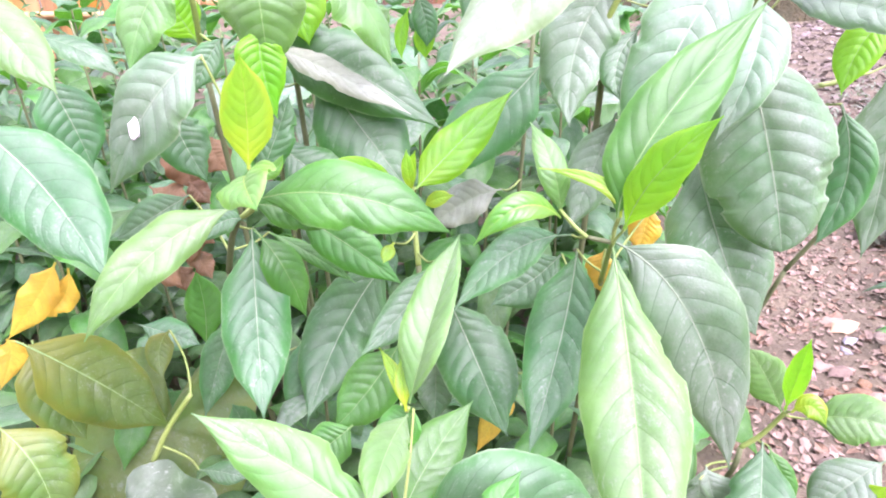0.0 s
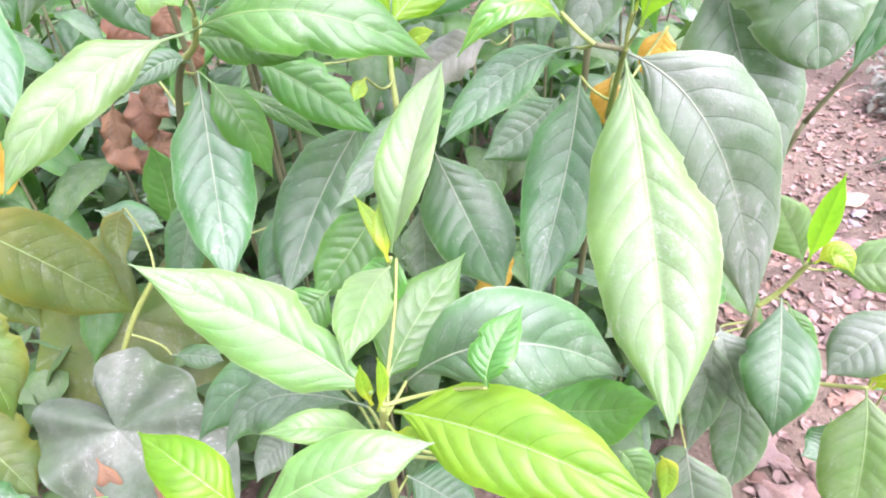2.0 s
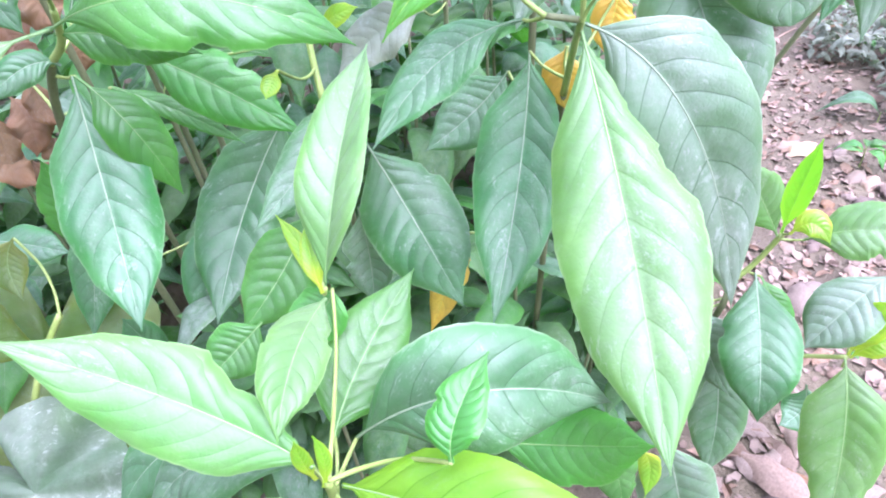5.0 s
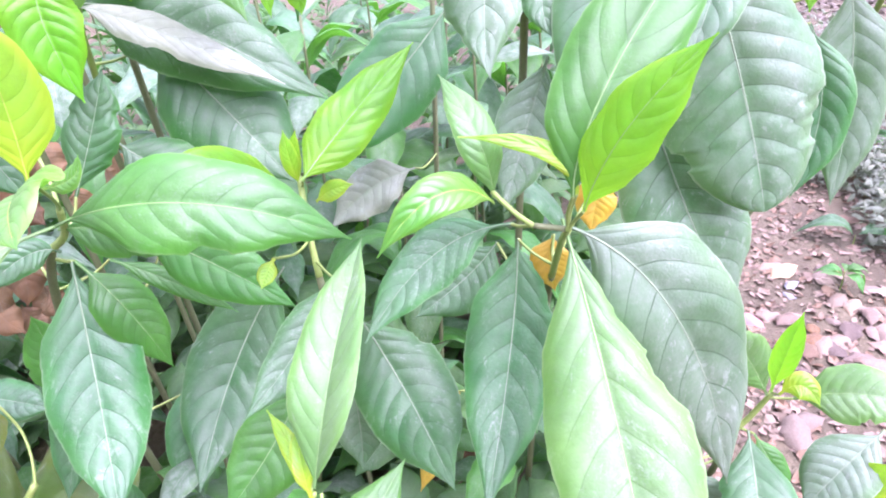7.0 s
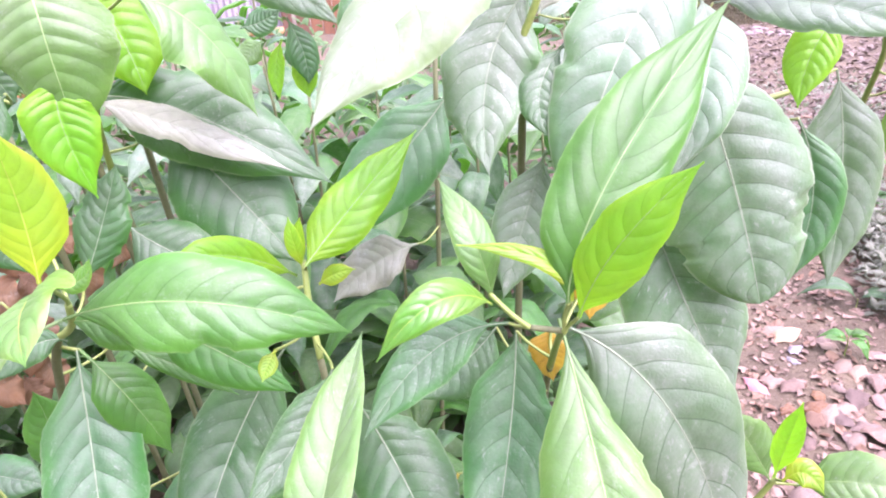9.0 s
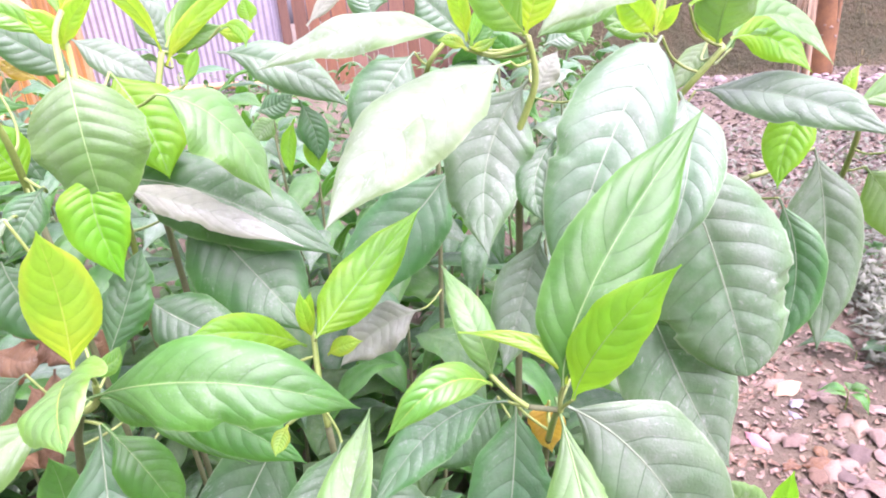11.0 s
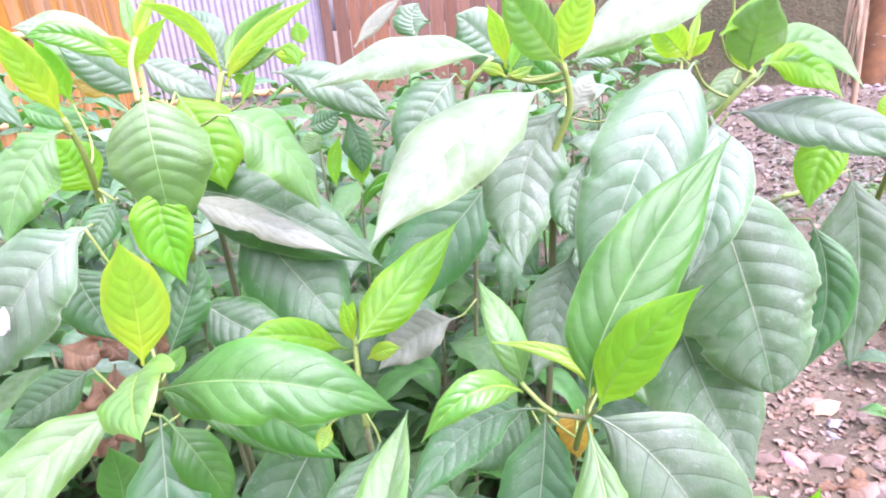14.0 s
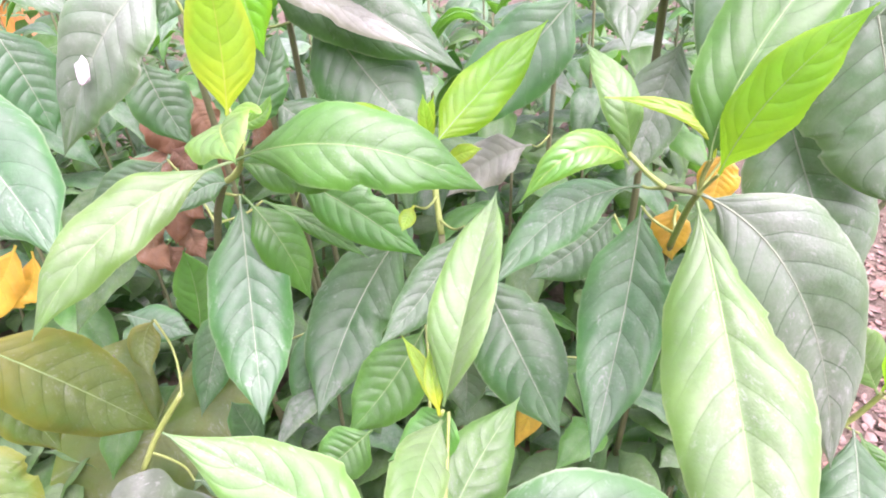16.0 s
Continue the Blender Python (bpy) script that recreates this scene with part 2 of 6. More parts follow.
PALE_LITTER = plain_material("bleached_leaf", rgb(0.238, 0.186, 0.13), rgb(0.172, 0.13, 0.088), 0.75, 30, 260, 0.4, 0.001, spread=0.25)
RUBBLE = plain_material("grey_rubble", rgb(0.19, 0.168, 0.13), rgb(0.14, 0.12, 0.092), 0.9, 6, 120, 0.4, 0.002)
CRUMB = plain_material("leaf_crumb", rgb(0.19, 0.14, 0.099), rgb(0.123, 0.09, 0.063), 0.85, 25, 200, 0.4, 0.001)
PEBBLE = plain_material("pebble", rgb(0.162, 0.132, 0.106), rgb(0.114, 0.09, 0.072), 0.85, 60, 400, 0.3, 0.001)
TWIG = plain_material("dry_twig", rgb(0.36, 0.26, 0.18), rgb(0.26, 0.18, 0.12), 0.85, 40, 200, 0.4, 0.001)
BOARD = plain_material("weathered_board", rgb(0.42, 0.215, 0.035), rgb(0.3, 0.145, 0.028), 0.75, 6, 60, 0.4, 0.003, (6, 6, 0.6), 0.3)
BROWN = plain_material("brown_timber", rgb(0.17, 0.09, 0.048), rgb(0.12, 0.064, 0.036), 0.8, 6, 60, 0.4, 0.003, (6, 6, 0.6), 0.25)
BAMBOO = plain_material("bamboo", rgb(0.50, 0.33, 0.15), rgb(0.42, 0.26, 0.11), 0.55, 8, 80, 0.2, 0.002)
ZINC = plain_material("zinc_sheet", rgb(0.33, 0.33, 0.36), rgb(0.26, 0.26, 0.29), 0.5, 3, 40, 0.15, 0.001, None, 0.0, 0.35)
EARTH = plain_material("bank_earth", rgb(0.052, 0.044, 0.015), rgb(0.03, 0.036, 0.01), 0.95, 3.5, 24, 1.0, 0.05)
GRASS = plain_material("grass_blade", rgb(0.065, 0.085, 0.018), rgb(0.12, 0.10, 0.03), 0.7, 2, 40, 0.2, 0.001)
STALK = plain_material("dry_stalk", rgb(0.38, 0.3, 0.18), rgb(0.27, 0.18, 0.1), 0.75, 5, 60, 0.4, 0.003, (8, 8, 1))
POST = plain_material("rusty_post", rgb(0.2, 0.095, 0.028), rgb(0.11, 0.055, 0.02), 0.75, 5, 45, 0.5, 0.006)
STONE = plain_material("bank_stone", rgb(0.28, 0.24, 0.21), rgb(0.19, 0.16, 0.14), 0.9, 8, 80, 0.5, 0.01)


# ---- helpers for meshes ----
def mesh_of(name, verts, faces, material, uvs=None, smooth=True):
    me = bpy.data.meshes.new(name)
    me.from_pydata([tuple(v) for v in verts], [], faces)
    if smooth:
        me.shade_smooth()
    if uvs is not None:
        layer = me.uv_layers.new(name="UVMap")
        index = np.empty(len(me.loops), dtype=np.int32)
        me.loops.foreach_get("vertex_index", index)
        layer.data.foreach_set("uv", np.asarray(uvs, dtype=np.float32)[index].ravel())
    me.materials.append(material)
    return me


def part(name, data, parent, at=(0, 0, 0), label=""):
    ob = new(name, data)
    ob.parent = parent
    ob.location = Vector(at) - parent.location
    if label:
        ob["label"] = label
    return ob


def tube(points, radii, sides=8):
    """A tapered tube along smoothed points."""
    pts = [Vector(p) for p in points]
    fine, rads = [], []
    for i in range(len(pts) - 1):
        p0, p1, p2, p3 = pts[max(i - 1, 0)], pts[i], pts[i + 1], pts[min(i + 2, len(pts) - 1)]
        for k in range(5):
            s = k / 5
            fine.append(0.5 * (2 * p1 + (p2 - p0) * s + (2 * p0 - 5 * p1 + 4 * p2 - p3) * s * s + (3 * p1 - p0 - 3 * p2 + p3) * s ** 3))
            rads.append(radii[i] + (radii[i + 1] - radii[i]) * s)
    fine.append(pts[-1]), rads.append(radii[-1])
    verts, faces = [], []
    for i, (p, r) in enumerate(zip(fine, rads)):
        d = (fine[min(i + 1, len(fine) - 1)] - fine[max(i - 1, 0)]).normalized()
        a = d.orthogonal().normalized() if i == 0 else (a - d * a.dot(d)).normalized()
        b = d.cross(a)
        for k in range(sides):
            w = 2 * math.pi * k / sides
            verts.append(p + (a * math.cos(w) + b * math.sin(w)) * r)
    n = len(fine)
    for i in range(n - 1):
        for k in range(sides):
            j = (k + 1) % sides
            faces.append((i * sides + k, i * sides + j, (i + 1) * sides + j, (i + 1) * sides + k))
    faces.append(tuple(range(sides))[::-1])
    faces.append(tuple(range((n - 1) * sides, n * sides)))
    return verts, faces


def blade(base, mid, tip, normal, width, pet=0.05, fold=8.0, wave=0.35, peak=0.45, curl=0.0, bites=None, blunt=0, quilt=0.0, seed=0, rows=96, half=11):
    """Vertices, faces and uvs of a leaf blade from base to tip over mid; its upper face looks along normal."""
    rnd = random.Random(seed)
    b, t = Vector(base), Vector(tip)
    c = 2 * Vector(mid) - 0.5 * (b + t)
    n0 = Vector(normal).normalized()
    ph = [rnd.uniform(0, 6.28) for _ in range(6)]
    ridge = 0.8 * quilt or rnd.uniform(0.030, 0.050)
    verts, faces, uvs = [], [], []
    if bites is None and rnd.random() < 0.45:
        bites = [(rnd.choice((-1, 1)), rnd.uniform(0.25, 0.9), rnd.uniform(0.02, 0.05)) for _ in range(rnd.randrange(1, 4))]
    bites = bites or ()
    k_peak = math.log(0.5) / math.log(peak)
    power = 0.55 if blunt else 0.78
    for i in range(rows + 1):
        s = i / rows
        p = (1 - s) ** 2 * b + 2 * s * (1 - s) * c + s * s * t
        d = (2 * (1 - s) * (c - b) + 2 * s * (t - c)).normalized()
        side = d.cross(n0).normalized()
        n = side.cross(d)
        v = max(0.0, (s - pet) / (1 - pet))
        w = 0.5 * width * math.sin(math.pi * min(v, 1.0) ** k_peak) ** power if 0 < v < 1 else 0.0
        if not blunt:
            w *= min(1.0, (1 - v) * 4.2) ** 0.5 * min(1.0, v * 4.0) ** 0.5
        for u in (-1 + j / half for j in range(2 * half + 1)):
            sg = 1 if u > 0 else -1
            h = w * (1 + 0.045 * wave * math.sin(23 * v + ph[0 if u > 0 else 1]) + 0.004 * math.sin(2 * math.pi * VEINS * v + ph[2 if u > 0 else 3]) + 0.006 * math.sin(131 * v + ph[1 if u > 0 else 0]))
            for bs, b0, br in bites:
                if bs == sg and abs(v - b0) < br * 1.5:
                    h *= 1 - min(0.36, 3.6 * br) * (1 - (abs(v - b0) / (br * 1.5)) ** 2) ** 0.5 * (1 + 0.7 * noise.noise((v * 18, ph[3], b0 * 9)))
            h = max(h, 0.0013 * (1 - 0.6 * s))
            a = abs(u)
            phase = v * VEINS - a * SLANT - a ** 2.5 * SWEEP
            swell = abs(math.sin(math.pi * phase)) ** 0.38 * ridge * w * (1 - a) ** 0.4 * min(1.0, a * 5)
            lift = a * h * math.tan(radians(fold)) - (0.10 + 0.6 * curl) * h * a * a - 0.18 * h * a ** 4
            ripple = wave * 0.16 * w * a * a * math.sin(15 * v + ph[4 if u > 0 else 5])
            sag = -curl * width * 0.5 * max(0.0, v - 0.6) ** 2 * 4
            verts.append(p + side * (u * h) + n * (swell + lift + ripple + sag))
            uvs.append((0.5 + 0.5 * u, v))
    m = 2 * half + 1
    for i in range(rows):
        for j in range(m - 1):
            faces.append((i * m + j, i * m + j + 1, (i + 1) * m + j + 1, (i + 1) * m + j))
    return verts, faces, uvs


KIND_LABEL = {"D": "dark mature leaf", "G": "glossy green leaf", "P": "fresh pale green leaf", "F": "pale green leaf with sky sheen painted into its colour", "Y": "young yellow-green leaf", "U": "bright backlit leaf", "V": "pale yellowish young leaf",
              "O": "olive ageing leaf", "T": "withered grey-brown dusty leaf", "A": "yellowed leaf", "B": "curled dry brown leaf"}
RIB = {"D": plain_material("grey_green_rib", rgb(0.24, 0.33, 0.20), rgb(0.18, 0.27, 0.15), 0.5, 40, 300, 0.2, 0.0005),
       "G": plain_material("pale_green_rib", rgb(0.22, 0.38, 0.13), rgb(0.17, 0.32, 0.09), 0.45, 40, 300, 0.2, 0.0005),
       "Y": plain_material("yellow_green_rib", rgb(0.42, 0.55, 0.08), rgb(0.34, 0.48, 0.05), 0.45, 40, 300, 0.2, 0.0005),
       "B": plain_material("brown_rib", rgb(0.20, 0.12, 0.055), rgb(0.14, 0.08, 0.035), 0.7, 40, 300, 0.2, 0.0005)}
RIB_OF = {"D": "D", "T": "D", "G": "G", "P": "G", "F": "G", "O": "G", "Y": "Y", "U": "G", "V": "Y", "A": "Y", "B": "B"}
STEM_POINTS = {}
LEAF_COUNT = [0]


def leaf(shrub, kind, base, mid, tip, normal, width, dust=0.3, stalk=1, **shape):
    LEAF_COUNT[0] += 1
    if kind in "YUV":
        shape.setdefault("quilt", 0.085)  # young blades are whole, and puckered between their veins
        shape.setdefault("bites", ())
        shape.setdefault("wave", 0.22)
    verts, faces, uvs = blade(base, mid, tip, normal, width, seed=LEAF_COUNT[0], **shape)
    b = Vector(base)
    # dust over 0.55 picks DD, pale from dust and painted haze
    material = LEAF["DD" if kind == "D" and dust > 0.55 else kind]
    blade_ob = part("leaf", mesh_of("leaf", [v - b for v in verts], faces, material, uvs), shrub, base, "mature leaf pale with dust and painted haze" if kind == "D" and dust > 0.55 else KIND_LABEL[kind])
    # the midrib stands proud of the blade and thins towards its tip
    row = [verts[i * 23 + 11] - b for i in range(0, 93, 8)]
    thick = min(0.0010, 0.010 * width)
    v, f = tube(row, [thick * (1 - 0.8 * k / (len(row) - 1)) for k in range(len(row))], 6)
    new("midrib", mesh_of("midrib", v, f, RIB[RIB_OF[kind]])).parent = blade_ob
    # a petiole reaches back to the nearest stem where the blade does not start on one
    best = min(STEM_POINTS.get(shrub.name, ()), key=lambda q: (q - b).length + max(0.0, q.z - b.z) * 2, default=None)
    if stalk and best is not None and 0.012 < (best - b).length < 0.14:
        back = Vector((0, 0.3, -0.25)) * (best - b).length
        v, f = tube([b, b.lerp(best, 0.35) + back * 0.5, b.lerp(best, 0.7) + back * 0.4, best], [0.0011, 0.0012, 0.0013, 0.0015], 6)
        new("petiole", mesh_of("petiole", [p - b for p in v], f, STEM)).parent = blade_ob


def stem(shrub, r_top, r_foot, *points, woody=False):
    """A stem from its top to its foot: a fresh green upper length on an older, woody lower one."""
    pts = [Vector(p) for p in points]
    if len(pts) > 3:
        r_mid = r_top + (r_foot - r_top) * 2 / (len(pts) - 1)
        stem(shrub, r_mid, r_foot, *pts[2:], woody=True)
        r_foot, pts = r_mid, pts[:3]
    n = len(pts) - 1
    v, f = tube(pts, [r_top + (r_foot - r_top) * i / n for i in range(n + 1)], 10)
    foot = pts[-1]
    part("stem", mesh_of("stem", [p - foot for p in v], f, BARK if woody else STEM), shrub, foot)
    row = STEM_POINTS.setdefault(shrub.name, [])
    for a, b in zip(pts, pts[1:]):
        row += [a.lerp(b, k / 6) for k in range(7)]


def shrub_root(name, x, y, label, category="shrub", group=""):
    ob = new(name)
    ob.location = (x, y, 0)
    return tagged(ob, label, category, group)


# ---- ground ----
def height(x, y):
    return 0.018 * noise.noise((x * 1.7, y * 1.7, 0.3)) + 0.006 * noise.noise((x * 9, y * 9, 1.3))


def build_ground():
    xs = sorted({round(v, 3) for v in [*np.linspace(-1.5, 2.6, 110), *np.linspace(-8, 10, 60), -400, -120, -40, -18, 18, 40, 120, 400]})
    ys = sorted({round(v, 3) for v in [*np.linspace(-0.3, 3.4, 100), *np.linspace(-6, 14, 60), -300, -80, -20, 30, 80, 300, 900]})
    verts = [(x, y, height(x, y) if abs(x) < 10 and -6 < y < 14 else 0.0) for y in ys for x in xs]
    m = len(xs)
    faces = [(j * m + i, j * m + i + 1, (j + 1) * m + i + 1, (j + 1) * m + i) for j in range(len(ys) - 1) for i in range(m - 1)]
    tagged(new("ground", mesh_of("ground", verts, faces, SOIL)), "trodden pinkish-brown bare earth with litter", "ground", kind="structure")


build_ground()


def build_blocker_walls():
    """Unseen plain walls, added beside and behind the path to block low sky light."""
    plaster = plain_material("blocker_plain", rgb(0.34, 0.32, 0.28), rgb(0.26, 0.24, 0.21), 0.9, 3, 60, 0.5, 0.004)
    for name, cx, cy, sx, sy, h in (("wall_west", -2.9, -0.4, 0.15, 5.4, 2.3), ("wall_south", 0.3, -3.2, 6.6, 0.15, 2.3)):
        ob = new(name, bm_mesh(name, box(0, 0, h / 2, sx, sy, h, 0.01), plaster))
        ob.location = (cx, cy, -0.02)
        tagged(ob, "unseen plain wall added to block low light", "wall", kind="structure")



# ---- behind: board fence, zinc sheet, bank ----
def box(cx, cy, cz, sx, sy, sz, bevel=0.004):
    bm = bmesh.new()
    bmesh.ops.create_cube(bm, size=1.0, matrix=Matrix.Translation((cx, cy, cz)) @ Matrix.Diagonal((sx, sy, sz, 1)))
    bmesh.ops.bevel(bm, geom=bm.edges[:], offset=bevel, segments=1, affect="EDGES")
    return bm


def bm_mesh(name, bm, material):
    me = bpy.data.meshes.new(name)
    bm.to_mesh(me)
    bm.free()
    me.materials.append(material)
    return me


def build_fence():
    rnd = random.Random(4)
    fence = new("fence")
    fence.location = (-4.0, 5.0, 0)
    tagged(fence, "old orange-brown upright board fence with bamboo rails", "fence")
    x = -6.2
    while x < -2.55:
        w = rnd.uniform(0.09, 0.14)
        h = rnd.uniform(1.5, 1.75)
        ob = part("board", bm_mesh("board", box(0, 0, h / 2, w - 0.008, 0.02, h), BOARD), fence, (x, 5.0 + rnd.uniform(-0.01, 0.01), -0.03))
        ob.rotation_euler = (0, radians(rnd.uniform(-1, 1)), 0)
        x += w
    for k in range(34):
        q = k / 33
        h = rnd.uniform(1.5, 1.75)
        ob = part("board", bm_mesh("board", box(0, 0, h / 2, 0.125, 0.02, h), BOARD), fence, (-2.6 - 1.0 * q, 5.05 + 4.3 * q, -0.03))
        ob.rotation_euler = (0, radians(rnd.uniform(-1, 1)), math.atan2(4.3, -1.0))
    for z in (0.42, 1.05):
        v, f = tube([(-6.3, 4.96, z), (-4.4, 4.95, z + 0.02), (-2.5, 4.96, z - 0.01)], [0.03, 0.028, 0.025], 10)
        part("rail", mesh_of("rail", [p - Vector((-4.4, 4.95, z)) for p in v], f, BAMBOO), fence, (-4.4, 4.95, z), "bamboo rail")
    for x in (-5.9, -4.2, -2.65):
        v, f = tube([(0, 0, -0.05), (0.01, 0, 0.8), (0, 0, 1.8)], [0.045, 0.042, 0.04], 10)
        part("post", mesh_of("post", v, f, BROWN), fence, (x, 5.08, 0))


def build_sheet():
    wall = new("zinc_screen")
    wall.location = (-2.2, 9.5, 0)
    tagged(wall, "upright corrugated zinc sheets between timber posts", "fence")
    for k in range(3):
        x0 = -3.55 + k * 0.88
        n = 140
        verts, faces = [], []
        for z in (0.04, 2.2):
            for side in (0, 0.0012):
                verts += [(x0 + 0.9 * i / n, side + 0.012 * math.sin(2 * math.pi * (0.9 * i / n) / 0.09) + 0.012 * (k % 2), z) for i in range(n + 1)]
        m = n + 1
        for i in range(n):
            faces += [(i, i + 1, 2 * m + i + 1, 2 * m + i), (m + i + 1, m + i, 3 * m + i, 3 * m + i + 1)]
        part("sheet", mesh_of("sheet", verts, faces, ZINC), wall, (0, 9.5, 0))
    for x, w, mat in ((-3.62, 0.16, BAMBOO), (-0.84, 0.13, BROWN)):
        part("post", bm_mesh("post", box(0, 0, 1.15, w, 0.1, 2.4, 0.01), mat), wall, (x, 9.44, -0.05))
    v, f = tube([(-3.5, 9.40, 0.10), (-2.2, 9.40, 0.13), (-0.9, 9.4, 0.1)], [0.05, 0.05, 0.05], 10)
    part("rail", mesh_of("rail", [p - Vector((-2.2, 9.4, 0.1)) for p in v], f, BAMBOO), wall, (-2.2, 9.4, 0.1), "bamboo ground rail")
    brown = new("timber_wall")
    brown.location = (0.4, 9.4, 0)
    tagged(brown, "dark brown upright timber boards of a shed wall", "wall", kind="structure")
    rnd = random.Random(9)
    x = -0.72
    while x < 2.6:
        w = rnd.uniform(0.16, 0.24)
        part("board", bm_mesh("board", box(0, 0, 1.2, w - 0.012, 0.03, 2.5), BROWN), brown, (x + w / 2, 9.4 + rnd.uniform(-0.01, 0.01), -0.05))
        x += w


def build_bank():
    """A low earth bank with stones at its foot and rough grass."""
    rnd = random.Random(12)
    verts, faces = [], []
    nx, ny = 90, 26
    for j in range(ny + 1):
        q = j / ny
        for i in range(nx + 1):
            x = 1.8 + 11.0 * i / nx
            y = 5.9 + 2.6 * q - 0.25 * (x - 5) + 0.12 * noise.noise((x * 0.9, q * 2, 3))
            rise = 1.0 / (1 + math.exp(-(q - 0.22) * 14)) - 0.044
            z = rise * (1.05 + 0.15 * noise.noise((x * 0.6, 0, 7))) + 0.07 * noise.noise((x * 3, q * 6, 2)) * min(1, q * 6) + 0.03 * noise.noise((x * 9, q * 20, 5)) * min(1, q * 6)
            verts.append((x, y, z - 0.03))
    m = nx + 1
    faces = [(j * m + i, j * m + i + 1, (j + 1) * m + i + 1, (j + 1) * m + i) for j in range(ny) for i in range(nx)]
    tagged(new("bank", mesh_of("bank", verts, faces, EARTH)), "low brown earth bank with rough grass", "bank", kind="structure")
    gv, gf = [], []
    for _ in range(11000):
        i, j = rnd.randrange(nx + 1), min(ny, int(abs(rnd.gauss(0.45, 0.3)) * ny))
        p = Vector(verts[j * m + i]) + Vector((rnd.uniform(-0.06, 0.06), rnd.uniform(-0.05, 0.05), -0.01))
        a, l = rnd.uniform(0, 6.28), rnd.uniform(0.04, 0.13)
        d = Vector((math.cos(a), math.sin(a), 0))
        w = Vector((-d.y, d.x, 0)) * 0.003
        k = len(gv)
        gv += [p - w, p + w, p + d * l * 0.3 + Vector((0, 0, l * 0.6)) + w * 0.7, p + d * l * 0.3 + Vector((0, 0, l * 0.6)) - w * 0.7, p + d * l * 0.9 + Vector((0, 0, l * 0.65))]
        gf += [(k, k + 1, k + 2, k + 3), (k + 3, k + 2, k + 4)]
    tagged(new("grass", mesh_of("grass", gv, gf, GRASS)), "rough yellowing grass tufts on the earth bank", "grass", kind="stuff")


def lump(radius, rnd, squash=0.6, detail=2):
    bm = bmesh.new()
    bmesh.ops.create_icosphere(bm, subdivisions=detail, radius=radius)
    o = Vector((rnd.uniform(0, 50), rnd.uniform(0, 50), 0))
    for v in bm.verts:
        v.co *= 1 + 0.55 * noise.noise(v.co / radius * 1.3 + o) + 0.2 * noise.noise(v.co / radius * 3.1 + o)
        v.co.z *= squash
    for f in bm.faces:
        f.smooth = True
    return bm


def build_stones():
    rnd = random.Random(5)
    for _ in range(110):
        r = rnd.uniform(0.015, 0.05) * (1.5 if rnd.random() < 0.15 else 1)
        x = rnd.uniform(2.6, 7.0)
        ob = new("stone", bm_mesh("stone", lump(r, rnd), STONE))
        ob.location = (x, 5.75 - 0.25 * (x - 5) + rnd.uniform(-0.9, 0.15), r * 0.15)
        ob.rotation_euler = (0, 0, rnd.uniform(0, 6))
        tagged(ob, "rough grey stone half sunk at the bank foot", "stone", "stones along the bank")


